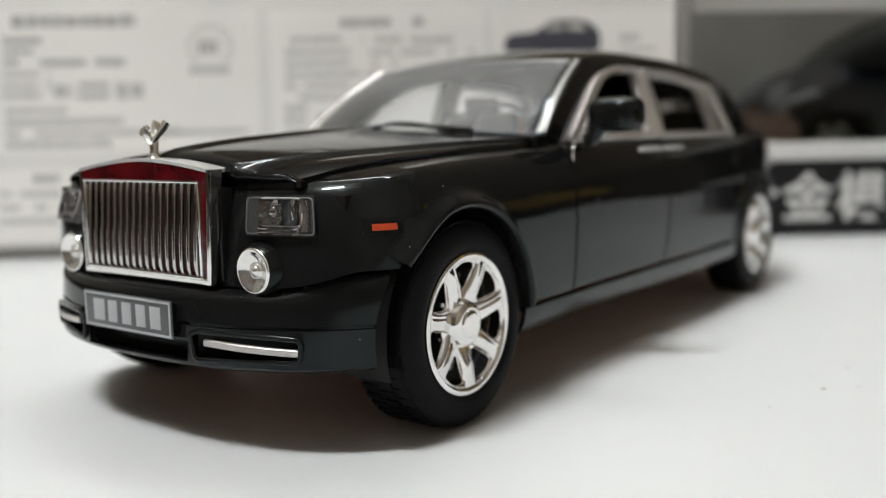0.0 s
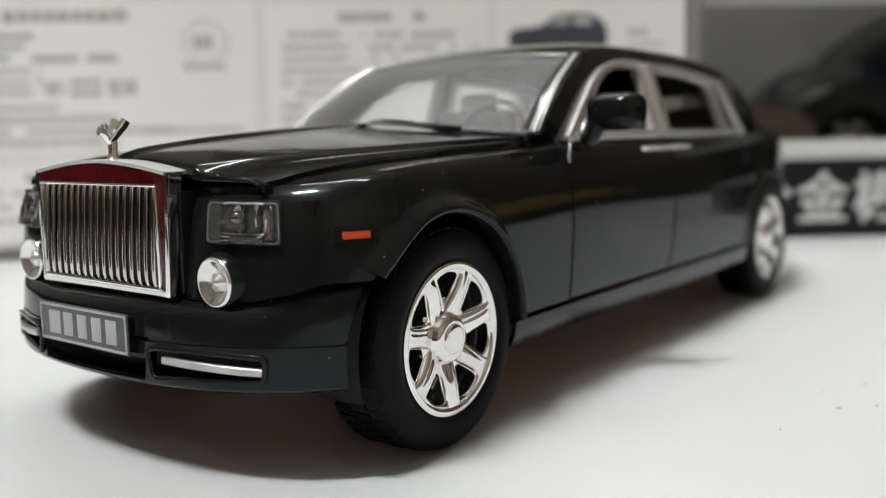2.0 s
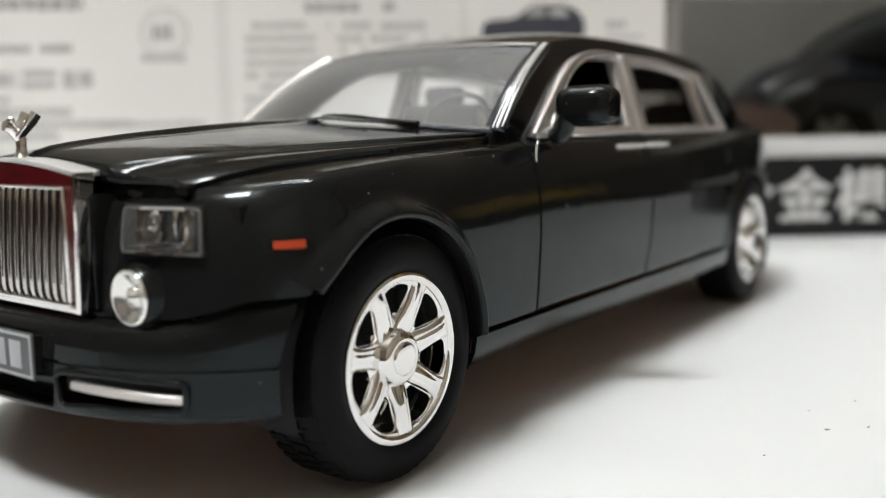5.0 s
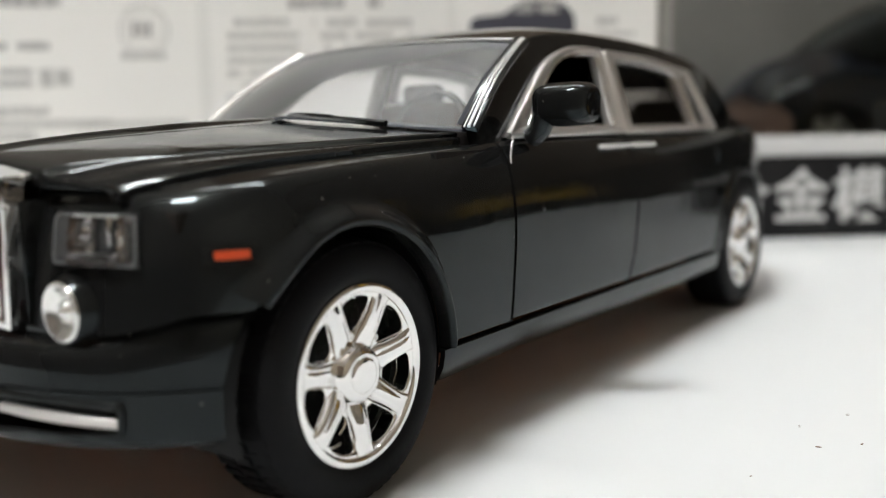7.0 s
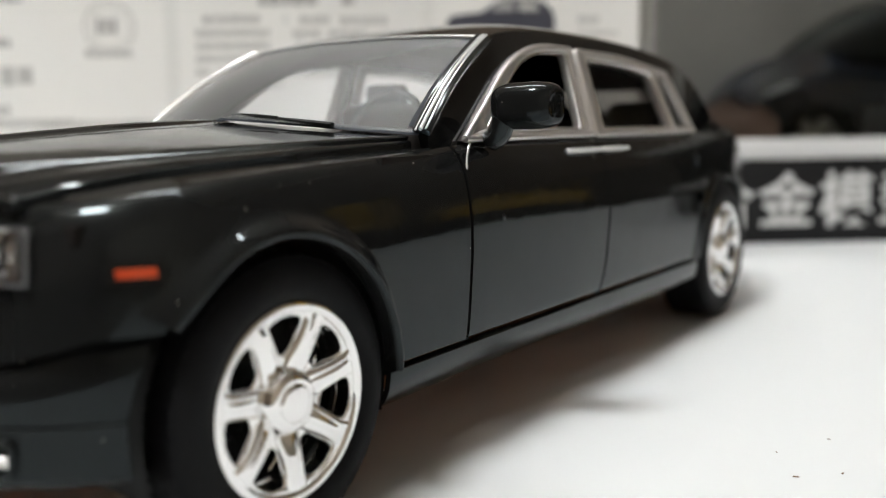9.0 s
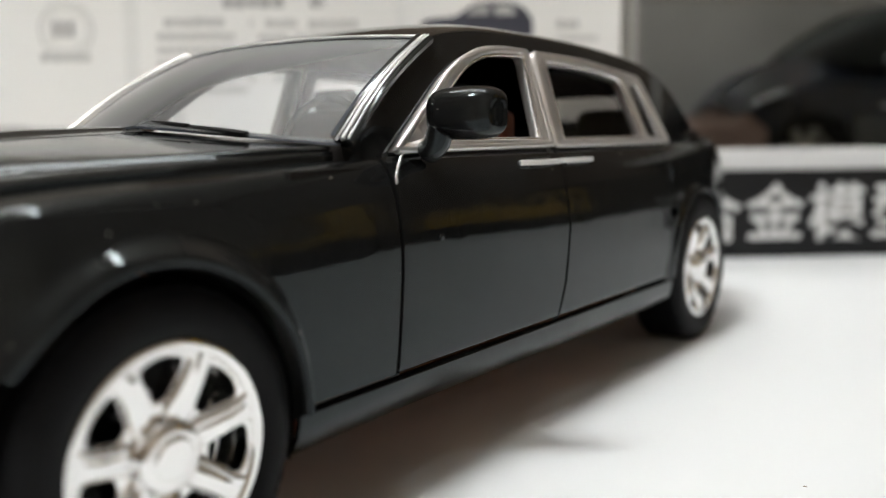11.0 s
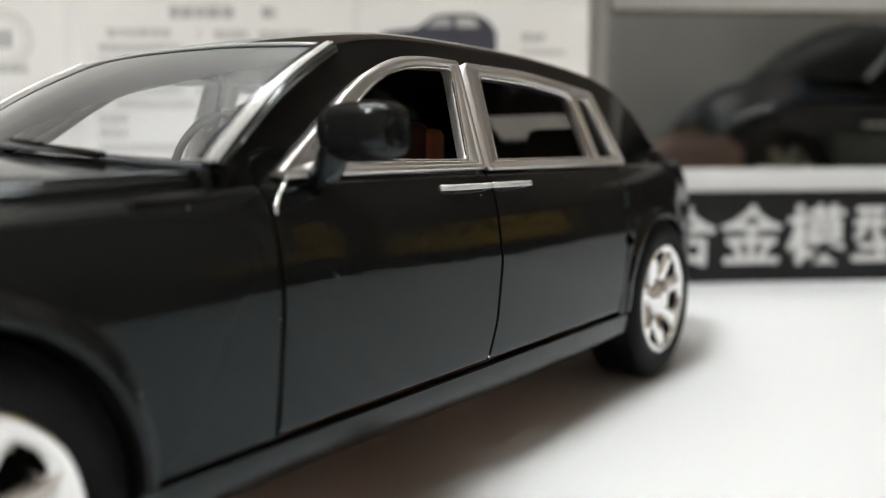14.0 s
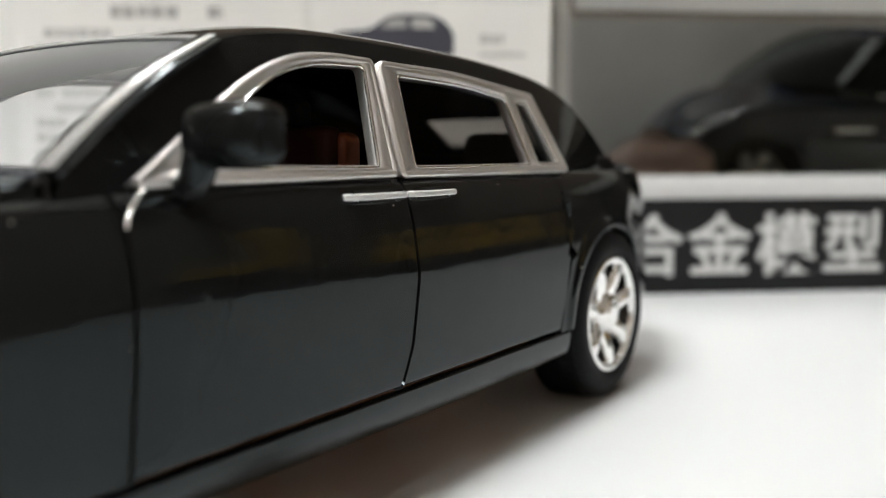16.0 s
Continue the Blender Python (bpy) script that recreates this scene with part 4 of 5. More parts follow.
    # the rear screen is an opening in the roof's slope
    back = [i for i, r in enumerate(rows) if 15.42 < r[0].y < 16.65]
    glazing = bmesh.new()
    for turned, rr in ((False, rows), (True, [[Vector((CABIN_X - 0.91 * (p.x - CABIN_X), p.y, p.z)) for p in row] for row in rows])):
        grid(glazing, [[p - Vector((0, 0, 0.03)) for p in rr[i][12:]] for i in back], turned)
        vs = grid(bm, rr, turned)
        inside = {vs[i][j] for i in back for j in range(12, 19)}
        bmesh.ops.delete(bm, geom=[f for f in bm.faces if all(v in inside for v in f.verts)], context="FACES_ONLY")
    bmesh.ops.remove_doubles(glazing, verts=glazing.verts, dist=1e-4)
    rear_screen = part("rear_screen", glazing, SMOKED, car, "clear rear screen", smooth=60)
    rear_screen.visible_shadow = False
    bmesh.ops.remove_doubles(bm, verts=bm.verts, dist=1e-4)
    part("roof", bm, PAINT, car, "glossy black roof", wall=0.10, smooth=50)

    # windscreen and its bright frame
    bm = bmesh.new()
    grid(bm, [[screen_pt(u, v) for v in span(0, 1, 8)] for u in span(-1, 1, 24)])
    ws = part("windscreen", bm, GLASS, car, "clear plastic windscreen", smooth=80)
    ws.visible_shadow = False
    for s in (1, -1):
        path = [screen_pt(s * 1.02, v) + Vector((0, -0.02, 0.03)) for v in span(0.0, 1.0, 14)]
        bm = bmesh.new()
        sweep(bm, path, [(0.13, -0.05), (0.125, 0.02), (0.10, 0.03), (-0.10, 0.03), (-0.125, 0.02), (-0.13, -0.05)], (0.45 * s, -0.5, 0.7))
        # the far pillar's base is all bright trim, imitating its white gleam
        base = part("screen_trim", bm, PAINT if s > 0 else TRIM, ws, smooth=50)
        way = Vector((s * 0.8, 0.55, 0.1)).normalized()
        for off, r in ((-0.09, 0.015), (-0.02, 0.028), (0.06, 0.017)):
            bm = bmesh.new()
            rise_ = Vector((0.45 * s, -0.5, 0.7)).normalized() * 0.035
            # the far lines are widened for the same gleam
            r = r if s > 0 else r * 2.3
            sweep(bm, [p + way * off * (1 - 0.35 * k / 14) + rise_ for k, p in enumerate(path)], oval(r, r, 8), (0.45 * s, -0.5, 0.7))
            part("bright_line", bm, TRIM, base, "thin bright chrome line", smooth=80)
    bm = bmesh.new()
    sweep(bm, [screen_pt(u, 1.0) + Vector((0, -0.01, 0.03)) for u in span(-1.0, 1.0, 30)], oval(0.03, 0.03, 8), (0, 0, 1))
    part("screen_trim", bm, TRIM, ws, smooth=80)
    # dark border of the glass, and the wiper
    bm = bmesh.new()
    inside, outside = Vector((0, 0.02, -0.035)), Vector((0.004, -0.006, 0.01))
    for us, vs in ((span(-1, 1, 24), (0.0, 0.02, 0.04)), (span(-1, 1, 24), (0.90, 0.95, 1.0)), ((0.95, 0.975, 1.0), span(0.04, 0.90, 8))):
        grid(bm, [[screen_pt(u, v) + (outside if us[0] > 0.5 else inside) for v in vs] for u in us])
    part("screen_border", bm, BORDER, ws, "dark grey border of the glass", smooth=80)
    bm = bmesh.new()
    sweep(bm, [(0.25, 2.78, 4.98), (0.6, 2.66, 4.975), (1.1, 2.63, 4.95), (1.7, 2.64, 4.905), (2.1, 2.66, 4.87), (2.45, 2.68, 4.835)], [(0.05, -0.05), (0.045, 0.02), (0.0, 0.035), (-0.045, 0.02), (-0.05, -0.05)], (0, -0.3, 1))
    sweep(bm, [(0.28, 2.76, 4.985), (0.6, 2.65, 4.995), (1.0, 2.61, 4.975), (1.4, 2.62, 4.94)], oval(0.04, 0.04, 8), (0, -0.3, 1))
    part("wiper", bm, BLACK, car, "black wiper", smooth=50)

    # boot lid and the back
    bm = bmesh.new()
    rows = [[Vector((x * math.sqrt(max(0.05, 1 - ((y - 16.6) / 4.2) ** 2)), y, soft(((16.6, 4.72), (17.6, 4.66), (19.5, 4.50), (20.4, 4.28)), y) - 0.03 * (x / 3) ** 2)) for x in span(-3.5, 3.5, 12)] for y in span(16.6, 20.4, 10)]
    grid(bm, rows)
    part("boot_lid", bm, PAINT, car, wall=0.1)
    bm = bmesh.new()
    rows = [[skin(q, z, "fascia", 0.25) for z in (1.2, 1.25, 1.5, 1.8, 2.2, 2.3)] for q in [TAIL + 6 * t for t in span(0.45, 1, 10)]]
    grid(bm, rows)
    grid(bm, mirrored(rows, -1), True)
    part("rear_bumper", bm, PAINT, car, wall=0.1)


def make_cabin(car):
    bm = bmesh.new()
    box(bm, -2.45, 2.45, -2.2, 19.4, 1.25, 2.6, 0.1)
    box(bm, -3.6, 3.6, 1.95, 12.6, 1.15, 2.5, 0.1)
    box(bm, -2.9, 2.9, 16.8, 19.6, 1.2, 4.2, 0.1)
    # the brown underside tints the shadow on the table by bounce
    part("chassis", bm, UNDERSIDE_BOUNCE, car)
    bm = bmesh.new()
    for s in (1, -1):
        x0, x1 = sorted((s * 3.80, s * 3.95))
        box(bm, x0, x1, 1.95, 13.1, 2.5, 4.40)
        x0, x1 = sorted((s * 2.3, s * 3.6))
        box(bm, x0, x1, -2.2, 2.3, 3.7, 3.9)
    box(bm, -1.3, 1.3, -2.6, -2.3, 1.3, 4.2)
    box(bm, -2.5, 2.5, -2.55, -1.95, 1.24, 2.4)
    box(bm, -1.6, 1.6, -2.85, -2.5, 1.24, 2.4)
    part("door_liner", bm, CABIN, car)
    bm = bmesh.new()
    box(bm, -3.2, 3.4, 13.4, 16.7, 4.1, 4.85, 0.1)
    part("parcel_shelf", bm, CABIN, car)
    bm = bmesh.new()
    box(bm, -2.75, 3.5, 3.3, 4.7, 3.9, 4.74, 0.2, 4)
    part("dashboard", bm, CABIN, car, "dark dashboard")
    bm = bmesh.new()
    ring = [(1.6 + 0.75 * math.cos(a), 4.95 + 0.25 * math.sin(a), 4.75 + 0.62 * math.sin(a)) for a in span(0, 2 * math.pi, 32)]
    sweep(bm, ring, oval(0.06, 0.06, 8), (1, 0, 0.1))
    part("steering_wheel", bm, CABIN, car, "dark steering wheel", smooth=80)

    def seat(x, y, wide, colour, tall, rest=True):
        st = empty("seat")
        st.parent = car
        st.location = (x * CM, y * CM, 0)
        bm = bmesh.new()
        box(bm, -wide, wide, -1.1, 1.0, 2.5, 3.4, 0.2, 3)
        part("cushion", bm, colour, st)
        bm = bmesh.new()
        box(bm, -wide, wide, 0.7, 1.25, 3.0, tall, 0.22, 4)
        part("backrest", bm, colour, st)
        if colour == HIDE:
            bm = bmesh.new()
            box(bm, wide - 0.28, wide + 0.10, 0.95, 1.42, 3.2, tall - 0.1, 0.14, 4)
            part("bolster", bm, LEATHER, st, "orange leather bolster")
        if not rest:
            return
        bm = bmesh.new()
        box(bm, -wide * 0.45, wide * 0.45, 0.85, 1.2, tall - 0.05, tall + 0.4, 0.15, 4)
        part("headrest", bm, CABIN, st, "dark headrest")

    seat(1.7, 7.2, 1.15, HIDE, 5.30)
    seat(-1.0, 7.2, 1.15, HIDE, 5.30)
    seat(2.65, 12.0, 0.65, CABIN, 5.28, False)
    seat(-1.9, 12.0, 0.65, CABIN, 5.28, False)


def make_car():
    car = empty("toy_car")
    for s in (1, -1):
        make_side(car, s)
    make_front(car)
    make_top(car)
    make_cabin(car)
    for s in (1, -1):
        for y in (0.0, AXLE_R):
            make_wheel(car, s * 4.17, y, s)
    return tagged(car, "glossy black die-cast model limousine with chrome grille and wheels", "model car")


make_car()

# ---- table, boxes, room ----
for k, (mid, turn, length, radius, strength) in enumerate(TUBES):
    m = bpy.data.materials.new("tube_glow")
    m.use_nodes = True
    b = m.node_tree.nodes["Principled BSDF"]
    b.inputs["Base Color"].default_value = (0.8, 0.8, 0.8, 1)
    b.inputs["Emission Color"].default_value = (*TUBE_COLOUR, 1)
    b.inputs["Emission Strength"].default_value = strength
    light = empty("tube_light", pose(*mid, 0, 0, turn))
    tagged(light, "glowing white ceiling tube light", "lamp", "ceiling tube lights")
    bm = bmesh.new()
    h = length * 50
    lathe(bm, [(-h, 0.0), (-h, radius * 100), (h, radius * 100), (h, 0.0)], (0, 0, 0), 12, "x")
    part("tube", bm, m, light)
    bm = bmesh.new()
    top_ = radius * 100
    box(bm, -h - 2, h + 2, -top_ - 4, top_ + 4, top_ + 2, top_ + 3.5, 0.3)
    box(bm, -h * 0.6, h * 0.6, -3, 3, top_ + 3.5, 14.5, 0.3)
    for x in (-h - 1, h + 1):
        box(bm, x - 0.9, x + 0.9, -2, 2, -2, top_ + 2.2)
    part("housing", bm, CEIL, light)
BOX_ANGLE = 39.86
BOX_M = pose(-0.00091, 0.281, 0, 0, 0, BOX_ANGLE)   # along the front of the boxes, y goes back


def along(name, bm, material, parent=None, label="", **k):
    ob = finish(bm, name, material, parent, label, **k)
    if not parent:
        ob.matrix_world = BOX_M
    return ob


bm = bmesh.new()
box(bm, -95, 50, -45, 95, -2.5, 0.0, 0.15)
table = tagged(finish(bm, "table", TABLE), "plain white tabletop", "table", kind="structure")
table.matrix_world = pose(0.21, 0.25, 0, 0, 0, 8)
for x, y in ((-91, -41), (46, -41), (-91, 91), (46, 91)):
    bm = bmesh.new()
    box(bm, x - 2, x + 2, y - 2, y + 2, -75, -2.5, 0.2)
    part("leg", bm, TABLE, table)
# unseen dark cartons added on the table's far part; yellow lids tint door reflections
for x, y, turn, long, deep, low, high in ((50, 47.5, 4, 11.0, 4.0, 8.2, 10.0), (51, 54.8, 10, 3.2, 4.0, 8.0, 23.0), (50, 82.0, -3, 31.0, 5.0, 6.5, 10.3)):
    crate = empty("carton", pose(x * CM, y * CM, 0, 0, 0, turn))
    tagged(crate, "unseen dark carton with a yellow lid, added for reflections in the car", "box", "cartons on the table")
    bm = bmesh.new()
    box(bm, -deep / 2, deep / 2, -long / 2, long / 2, 0, low, 0.1)
    part("carton_body", bm, CARD_BLACK, crate)
    bm = bmesh.new()
    box(bm, -deep / 2 - 0.1, deep / 2 + 0.1, -long / 2 - 0.1, long / 2 + 0.1, low + 0.004, high, 0.4, 3)
    part("lid", bm, YELLOW, crate, "yellow lid")
bm = bmesh.new()
box(bm, -260, 200, -260, 200, -76, -75)
tagged(finish(bm, "floor", FLOOR), "dark floor", "floor", kind="structure")
bm = bmesh.new()
box(bm, -260, 200, -260, 200, 194.6, 199)
tagged(finish(bm, "ceiling", CEIL), "pale ceiling", "ceiling", kind="structure")
# unseen walls, added; each side's tone shapes reflections in the car
for nm, a in (("wall_north", (-260, 200, 200, 206)), ("wall_south", (-260, 200, -266, -260)), ("wall_east", (200, 206, -260, 200)), ("wall_west", (-266, -260, -260, 200))):
    bm = bmesh.new()
    box(bm, *a, 25, 194.6)
    upper = tagged(finish(bm, nm, WALL_PALE if nm == "wall_west" else WALL_TAN if nm == "wall_east" else WALL), "unseen wall, tone set for reflections", "wall", kind="structure")
    bm = bmesh.new()
    box(bm, a[0], a[1], a[2], a[3], -75, 24.8)
    part("unseen_lower_wall", bm, WALL_LOW if nm == "wall_east" else WALL_LOW_DARK, upper, "lower part of the unseen wall, toned for reflections")

# white carton: x runs along its front, z up
wb = empty("white_carton", BOX_M)
tagged(wb, "white printed cardboard carton standing on the table", "box")
bm = bmesh.new()
box(bm, -34.0, -3.75, -0.8, 11.0, 0.5, 11.6, 0.08)
sleeve = part("sleeve", bm, CARD_FACE, wb)
bm = bmesh.new()
box(bm, -33.8, -3.95, -0.3, 10.8, 0.0, 0.5)
part("tray_edge", bm, CARD_GREY, wb)


def panel(x0, x1, z0, z1):
    bm = bmesh.new()
    box(bm, x0, x1, -0.806, -0.79, z0, z1)
    part("white_panel", bm, CARD_WHITE, sleeve)


def print_line(x0, x1, z0, z1, ink, y=-0.812):
    """A line of small unreadable print, as one row of bars."""
    bm = bmesh.new()
    h = z1 - z0
    x = x0
    while x < x1 - 0.05:
        w = min(h * random.uniform(0.75, 1.25), x1 - x)
        if random.random() > 0.06:
            k = random.uniform(0.0, 0.12) * h
            box(bm, x, x + w * 0.84, y, y + 0.01, z0 + k, z1 - random.uniform(0.0, 0.12) * h)
        x += w
    if bm.verts:
        part("print_line", bm, ink, sleeve)


# left panel
panel(-32.25, -21.09, 4.36, 10.03)
print_line(-30.75, -25.89, 9.30, 9.81, INK)
print_line(-31.14, -29.60, 8.66, 8.97, INK)
print_line(-31.17, -29.96, 8.28, 8.53, INK)
print_line(-31.20, -30.54, 7.82, 8.13, INK)
print_line(-29.73, -26.39, 7.78, 8.09, INK)
print_line(-28.28, -27.05, 6.88, 7.15, INK)
print_line(-28.31, -27.08, 6.47, 6.74, INK)
print_line(-31.24, -29.36, 7.37, 7.63, INK_PALE)
print_line(-31.28, -29.39, 6.92, 7.19, INK_PALE)
print_line(-31.31, -29.65, 6.52, 6.79, INK_PALE)
print_line(-29.30, -28.47, 6.49, 7.12, INK_PALE)
print_line(-26.84, -25.49, 6.44, 7.12, INK_PALE)
print_line(-31.24, -28.80, 5.90, 6.19, INK_PALE)
print_line(-31.28, -26.58, 5.40, 5.77, INK_PALE)
print_line(-31.31, -24.34, 4.97, 5.27, INK_PALE)
print_line(-31.35, -27.09, 4.50, 4.86, INK_PALE)
print_line(-25.70, -21.60, 4.94, 5.19, INK_PALE)
# lower left panel
panel(-32.64, -6.02, 0.68, 3.69)
print_line(-30.34, -29.30, 3.13, 3.50, INK)
print_line(-20.76, -18.90, 2.95, 3.28, INK)
print_line(-31.73, -29.26, 2.55, 2.83, INK_PALE)
print_line(-31.78, -29.75, 2.00, 2.28, INK_PALE)
print_line(-31.82, -29.45, 1.44, 1.72, INK_PALE)
print_line(-26.32, -17.99, 2.30, 2.58, INK_PALE)
print_line(-26.35, -18.01, 1.74, 2.02, INK_PALE)
# middle panel
panel(-20.59, -11.81, 4.14, 9.91)
print_line(-17.70, -14.24, 9.17, 9.57, INK)
print_line(-19.72, -17.50, 8.55, 8.86, INK_PALE)
print_line(-17.08, -16.74, 8.52, 8.84, INK_PALE)
print_line(-16.28, -15.19, 8.51, 8.83, INK_PALE)
print_line(-14.82, -13.09, 8.48, 8.80, INK_PALE)
print_line(-19.97, -17.33, 8.09, 8.37, INK_PALE)
print_line(-16.75, -13.85, 8.05, 8.32, INK_PALE)
print_line(-13.27, -12.17, 8.01, 8.28, INK_PALE)
print_line(-19.99, -17.34, 7.64, 7.91, INK_PALE)
print_line(-16.42, -15.37, 7.60, 7.87, INK_PALE)
print_line(-20.00, -16.90, 7.18, 7.45, INK_PALE)
print_line(-16.66, -14.10, 7.13, 7.41, INK_PALE)
print_line(-20.02, -17.37, 6.73, 7.00, INK_PALE)
print_line(-16.91, -13.18, 6.67, 6.94, INK_PALE)
print_line(-19.47, -16.92, 6.26, 6.54, INK_PALE)
print_line(-20.06, -19.14, 5.78, 6.10, INK_PALE)
print_line(-20.08, -19.16, 5.32, 5.64, INK_PALE)
print_line(-20.10, -17.43, 4.84, 5.12, INK_PALE)
# right panel
panel(-11.48, -3.83, 3.96, 9.82)
print_line(-6.10, -5.29, 8.47, 8.79, INK_PALE)
print_line(-6.10, -4.61, 8.05, 8.23, INK_PALE)
print_line(-10.81, -5.57, 7.39, 7.67, INK_PALE)
CAR = (-10.96, -6.96, 8.10, 9.40)
MARK = (-22.98, 8.47)
MARK_LINE = (-23.87, -22.21, 7.39, 7.71)
# round mark: a ring with a plain bar block inside
bm = bmesh.new()
for r0, r1 in ((0.86, 0.92), (0.66, 0.70)):
    lathe(bm, [(-0.816, r0), (-0.812, r1), (-0.80, r1)], (MARK[0], 0, MARK[1]), 40, "y")
part("round_mark", bm, INK_PALE, sleeve)
bm = bmesh.new()
for k in range(3):
    box(bm, MARK[0] - 0.46 + 0.27 * k, MARK[0] - 0.26 + 0.27 * k, -0.816, -0.80, MARK[1] - 0.26, MARK[1] + 0.30)
part("mark_bar", bm, INK, sleeve)
print_line(*MARK_LINE, INK_PALE)
# printed picture of a dark car
x0, x1, z0, z1 = CAR
W_, H_ = x1 - x0, z1 - z0
shape = [(0.0, 0.0), (0.0, 0.42), (0.06, 0.55), (0.32, 0.62), (0.48, 0.96), (0.60, 1.0), (0.80, 1.0), (0.92, 0.86), (1.0, 0.55), (1.0, 0.0)]
bm = bmesh.new()
flat_fill(bm, [smooth_loop([(x0 + a * W_, z0 + b * H_, 0.15) for a, b in shape], 4)], lambda a, b: Vector((a, -0.812, b)))
part("printed_car", bm, INK_DARK, sleeve, "dark blue printed picture of a car", hub=(0, 5, 0))
bm = bmesh.new()
flat_fill(bm, [smooth_loop([(x0 + a * W_, z0 + b * H_, 0.08) for a, b in ((0.40, 0.66), (0.50, 0.90), (0.62, 0.90), (0.62, 0.66))], 3)], lambda a, b: Vector((a, -0.818, b)))
part("printed_window", bm, INK, sleeve)
bm = bmesh.new()
flat_fill(bm, [smooth_loop([(x0 + a * W_, z0 + b * H_, 0.08) for a, b in ((0.66, 0.66), (0.66, 0.90), (0.80, 0.90), (0.86, 0.66))], 3)], lambda a, b: Vector((a, -0.818, b)))
part("printed_window", bm, INK_PALE, sleeve)

# black display carton with a clear window
DEEP = 13.2
bb = empty("display_carton", BOX_M)
tagged(bb, "black windowed display carton standing on the table", "box")


def board(name, a, material, bevel=0.04, label=""):
    bm = bmesh.new()
    box(bm, *a, bevel)
    return part(name, bm, material, bb, label)


front = board("front_panel", (-3.5, 20.5, 0.0, 0.25, 0.0, 3.35), CARD_BLACK, label="black front panel with silver lettering")
board("floor_panel", (-3.4, 20.4, 0.25, DEEP, 1.9, 2.1), CARD_BLACK)
board("silver_strip", (-3.5, 20.5, -0.03, 0.3, 3.354, 4.15), SILVER_INK, label="silver strip along the window sill")
board("side_panel", (-3.5, -2.95, 0.0, DEEP, 4.154, 11.6), CARD_GREY)
board("side_panel", (20.0, 20.5, 0.3, DEEP, 2.1, 11.6), CARD_BLACK)
board("top_panel", (-2.746, 20.5, 0.0, 5.0, 11.504, 11.6), CARD_BLACK)
top = board("top_film", (-2.746, 20.5, 5.004, DEEP, 11.52, 11.56), FILM, 0.0, "clear film over the top")
top.visible_shadow = False
board("top_rail", (-2.746, 20.5, 0.0, 3.0, 11.2, 11.5), CARD_GREY)
board("header_panel", (-2.746, 20.5, 0.0, 0.2, 9.75, 11.196), CARD_GREY)
board("back_panel", (-3.4, 20.4, DEEP, DEEP + 0.2, 0.0, 11.5), CARD_BROWN)
bm = bmesh.new()
box(bm, -2.74, 19.98, 0.06, 0.09, 4.16, 9.74)
pane = part("window_pane", bm, FILM, bb, "clear plastic window")
pane.visible_shadow = False
# lettering on the front panel
text = bpy.data.curves.new("lettering", "FONT")
text.body = "合金模型"
text.size, text.space_character, text.offset, text.extrude = 2.30 * CM, 1.143, 0.00044, 0.00004
lettering = new("lettering", text)
text.materials.append(SILVER_INK)
lettering.parent = front
lettering.matrix_basis = pose(-1.10 * CM, -0.012 * CM, 0.86 * CM, 90, 0, 0)

# the dark coupe in the display carton: its own length runs along y, the nose at negative y
COUPE_W = ((-3.7, 2.0), (-3.4, 2.7), (-2.7, 3.3), (-1.5, 3.72), (0.0, 3.9), (3.0, 3.78), (6.5, 3.78), (10.3, 3.95), (12.2, 3.8), (13.4, 3.1))
COUPE_SIDE = ((-3.7, 2.6), (-3.0, 3.4), (-1.9, 4.0), (-0.8, 4.6), (0.8, 4.95), (3.0, 4.9), (7.0, 4.9), (10.3, 5.15), (12.4, 4.9), (13.4, 4.2))
COUPE_MID = ((-3.7, 2.9), (-3.0, 4.2), (-1.9, 5.2), (-0.5, 5.7), (1.0, 6.0), (3.0, 5.9), (8.0, 5.5), (12.4, 5.1), (13.4, 4.3))
COUPE_AXLES = (0.0, 10.6)


def coupe_section(y):
    w, side, mid = soft(COUPE_W, y), soft(COUPE_SIDE, y), soft(COUPE_MID, y)
    low = 0.75 + 0.5 * max(0.0, -2.4 - y)
    right = [(0.86 * w, low), (0.97 * w, low + 0.25)]
    right += [(w * (1 + 0.012 * math.sin(3.0 * k)), low + 0.25 + (side * 0.88 - low - 0.25) * k) for k in span(0.06, 1, 18)]
    right += [(0.975 * w, side * 0.94), (0.93 * w, side * 0.985), (0.86 * w, side), (0.74 * w, side + 0.04 * (mid - side)), (0.5 * w, side + 0.62 * (mid - side)), (0.25 * w, side + 0.92 * (mid - side)), (0, mid)]
    return [Vector((x, y, z)) for x, z in right] + [Vector((-x, y, z)) for x, z in right[-2::-1]]


def coupe_glass(l, a):
    """A point of the cabin: l runs from the foot of the windscreen to the tail, a across."""
    rows = ((-0.2 + 3.7 * a * a, 2.95, 5.85 - 0.4 * a * a), (1.7 + 2.8 * a * a, 2.75, 7.2 - 0.75 * a * a), (3.8 + 1.6 * a * a, 2.5, 8.1 - 0.85 * a * a),
            (7.0, 2.45, 8.2 - 0.75 * a * a), (9.4, 2.35, 7.8 - 0.75 * a * a), (12.4, 2.5, 5.3 - 0.2 * a * a))
    y = soft([(k, r[0]) for k, r in enumerate(rows)], l)
    return Vector((a * soft([(k, r[1]) for k, r in enumerate(rows)], l), y, soft([(k, r[2]) for k, r in enumerate(rows)], l)))


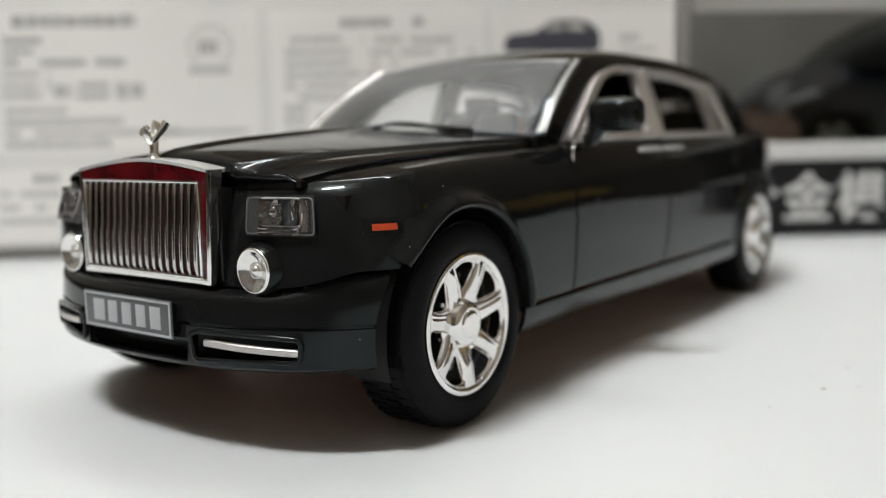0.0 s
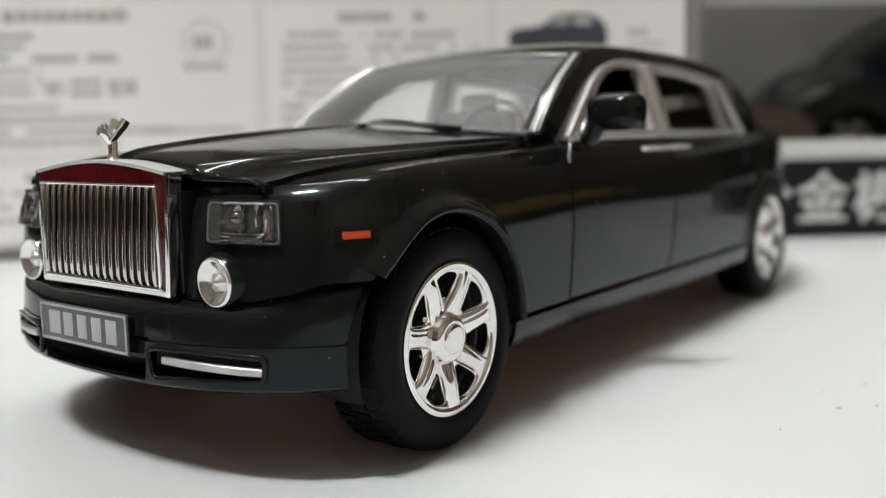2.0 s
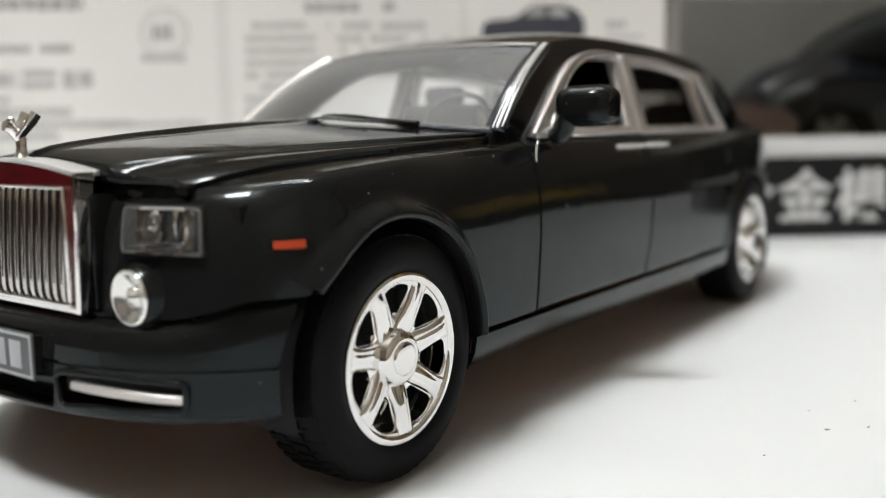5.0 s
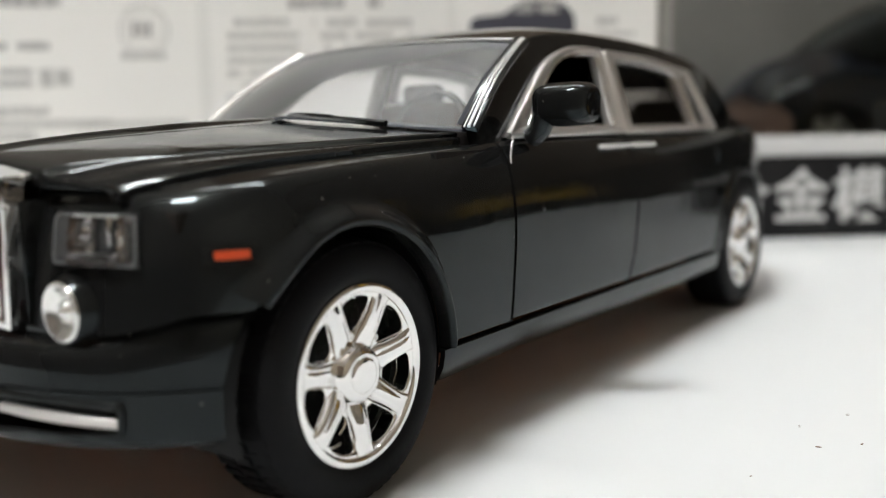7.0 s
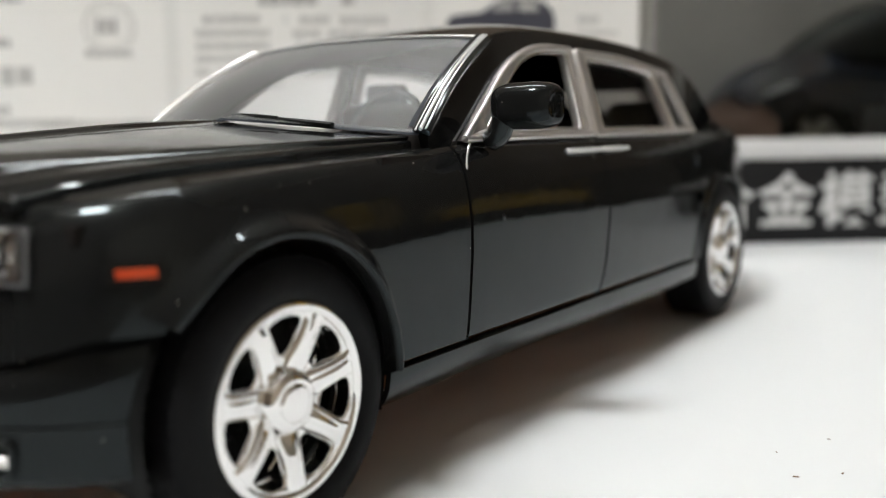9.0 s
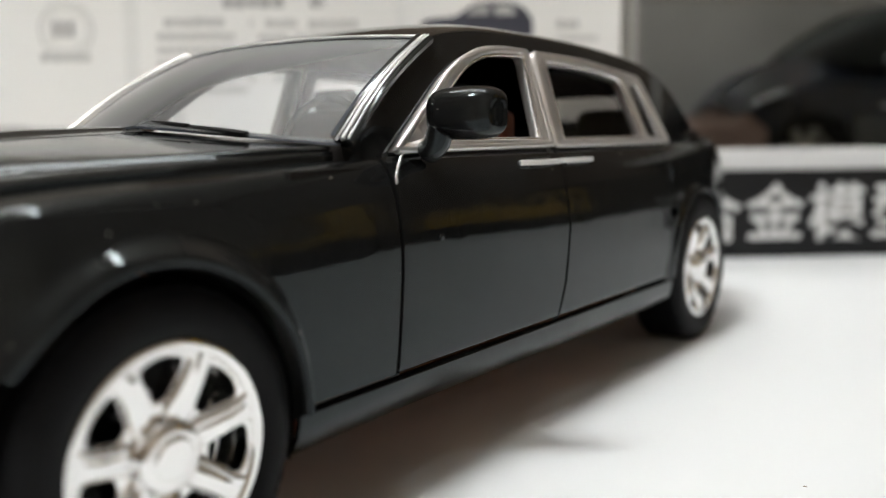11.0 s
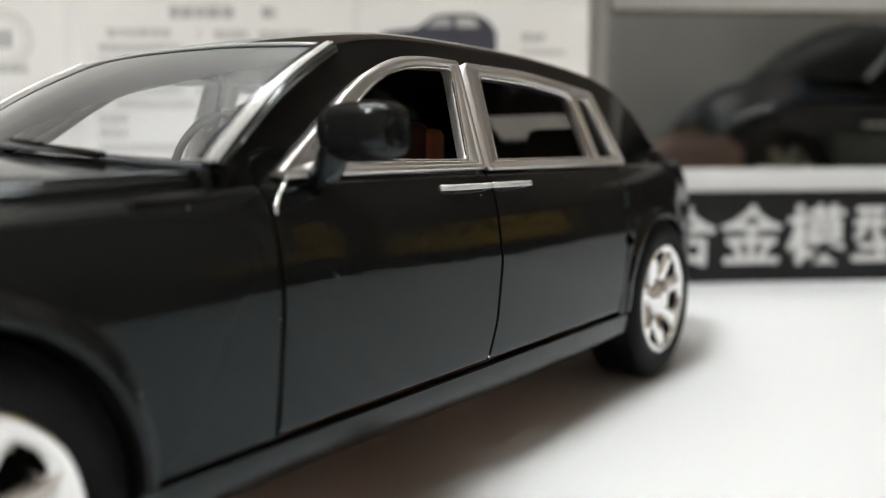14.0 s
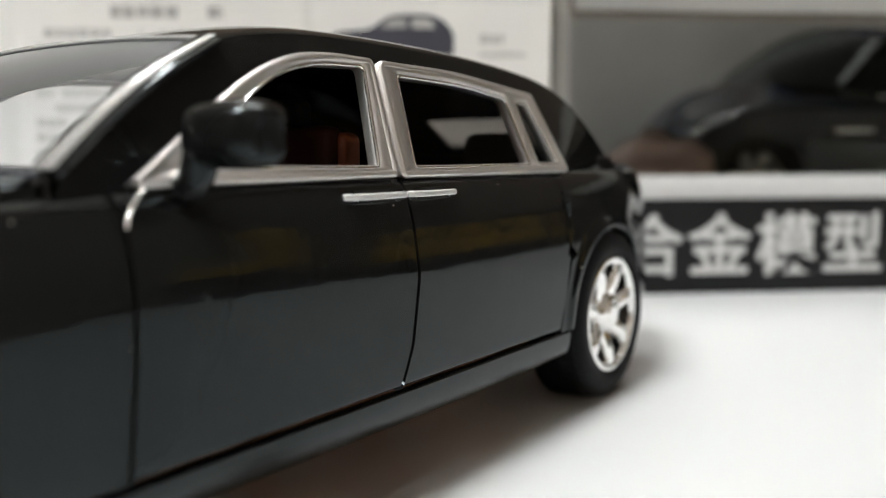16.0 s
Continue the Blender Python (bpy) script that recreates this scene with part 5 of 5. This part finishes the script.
def make_coupe():
    car = empty("toy_coupe")
    bm = bmesh.new()
    grid(bm, [coupe_section(y) for y in span(-3.7, 13.4, 115)])
    for ring in (coupe_section(-3.7), coupe_section(13.4)):
        bm.faces.new([bm.verts.new(p) for p in ring])
    for axle in COUPE_AXLES:
        off = lambda p: math.hypot(p.y - axle, p.z - 1.65)
        bmesh.ops.delete(bm, geom=[f for f in bm.faces if abs(f.calc_center_median().x) > 2.6 and off(f.calc_center_median()) < 1.84], context="FACES")
        for v in bm.verts:
            if v.is_boundary and off(v.co) < 2.15 and abs(v.co.x) > 2.6:
                k = 1.84 / off(v.co)
                v.co.y, v.co.z = axle + (v.co.y - axle) * k, 1.65 + (v.co.z - 1.65) * k
    part("body", bm, NAVY, car, "dark navy body with rounded wings", smooth=60)
    bm = bmesh.new()
    box(bm, -2.5, 2.5, -2.6, 12.6, 0.6, 3.2, 0.2)
    part("chassis", bm, BLACK, car)
    bm = bmesh.new()
    grid(bm, [[coupe_glass(l, a) for a in span(-1, 1, 17)] for l in span(0, 5, 31)])
    for s in (1, -1):
        grid(bm, [[coupe_glass(l, s) + Vector((s * 0.75 * k * k, 0, -k * max(0.1, coupe_glass(l, s).z - 4.95))) for k in span(0, 1, 7)] for l in span(0, 5, 31)])
    part("window_glass", bm, DARK_WINDOW, car, "dark tinted windows", smooth=60)
    bm = bmesh.new()
    grid(bm, [[coupe_glass(l, a) + Vector((0, 0, 0.04)) for a in span(-0.97, 0.97, 15)] for l in span(2.05, 3.9, 13)])
    part("roof", bm, NAVY, car, wall=0.06, smooth=60)
    for s in (1, -1):
        bm = bmesh.new()
        sweep(bm, [coupe_glass(l, s) + Vector((s * 0.04, 0, 0.03)) for l in span(0.15, 2.0, 12)], oval(0.17, 0.10), Vector((0, 0, 1)))
        # only the near pillar is pale; its gleam is put into the colour
        part("windscreen_pillar", bm, HEADLAMP if s > 0 else NAVY, car, smooth=60)
        bm = bmesh.new()
        sweep(bm, [Vector((s * 3.19, y, 5.05)) for y in span(4.2, 9.6, 6)], oval(0.05, 0.05), Vector((0, 0, 1)))
        part("window_trim", bm, SATIN, car, smooth=60)
        # swept headlamp let into the corner of the wing
        bm = bmesh.new()
        bmesh.ops.create_icosphere(bm, subdivisions=3, radius=1.0)
        for v in bm.verts:
            v.co = Vector((v.co.x * 0.36, v.co.y * 0.75, v.co.z * 0.20))
            v.co = Vector((s * (3.22 + 0.38 * v.co.y) + v.co.x, -1.55 + v.co.y, 4.10 + 0.42 * v.co.y + v.co.z))
        part("headlamp", bm, HEADLAMP, car, "pale swept headlamp", smooth=80)
        bm = bmesh.new()
        box(bm, s * 3.90 - 0.05, s * 3.90 + 0.05, 3.0, 4.6, 3.62, 3.76, 0.03)
        part("door_handle", bm, SATIN, car)
        # an added blue-grey band makes the lower sides paler
        bm = bmesh.new()
        for y0, y1 in ((-2.6, -1.9), (1.9, 8.7)):
            grid(bm, [[Vector((s * (p.x + 0.05), y, p.z)) for p in coupe_section(y)[2:15]] for y in span(y0, y1, 16)])
        part("lower_band", bm, GREY_BAND, car, "paler grey band on the lower body", wall=0.03, smooth=60)
    bm = bmesh.new()
    box(bm, -1.7, 1.7, -3.78, -3.5, 1.5, 2.3, 0.08)
    part("grille", bm, BLACK, car, "black grille opening")
    for s in (1, -1):
        for y in COUPE_AXLES:
            wheel = make_wheel(car, s * 3.5, y, s, 1.72)
            for ob in wheel.children_recursive:
                if ob.data.materials[0] == CHROME:
                    ob.data.materials[0] = SILVER_PAINT
                if ob.parent == wheel and ob.data.materials[0] == SILVER_PAINT:
                    ob.scale = (1.0, 1.2, 1.2)
    return tagged(car, "dark navy die-cast model coupe packed in the display carton", "model car")


boxed = make_coupe()
boxed.matrix_world = BOX_M @ pose(5.7 * CM, 7.6 * CM, 2.11 * CM, 0, 0, -90)

# crumpled brown lump added in front of the boxed car
bm = bmesh.new()
bmesh.ops.create_icosphere(bm, subdivisions=4, radius=1.0)
for v in bm.verts:
    v.co = Vector((v.co.x * 2.5, v.co.y * 0.95, v.co.z * 2.1)) * (1 + 0.38 * noise.noise(v.co * 1.3) + 0.16 * noise.noise(v.co * 4))
    v.co.z = max(-1.35, v.co.z)
paper = finish(bm, "brown_lump", BROWN_LUMP, smooth=25)
paper.matrix_world = BOX_M @ pose(1.3 * CM, 2.2 * CM, 3.47 * CM)
tagged(paper, "crumpled brown lump in the display carton", "paper")

# crumbs on the table
for x, y, r, a in ((8.38, 5.23, 0.02, 20), (8.88, 5.70, 0.017, 80), (7.91, 6.04, 0.012, 130), (8.41, 7.02, 0.012, 10), (7.9, 3.6, 0.011, 60)):
    bm = bmesh.new()
    bmesh.ops.create_icosphere(bm, subdivisions=2, radius=r)
    for v in bm.verts:
        v.co = Vector((v.co.x * 2.4, v.co.y * 0.9, (v.co.z + r) * 0.5)) * (1 + 0.25 * noise.noise(v.co * 40))
        v.co.z = max(0.0, v.co.z)
    ob = finish(bm, "crumb", SPECK)
    ob.matrix_world = pose(x * CM, y * CM, 0, 0, 0, a)
    tagged(ob, "tiny brown crumb lying on the white table", "crumb", "crumbs on the table")
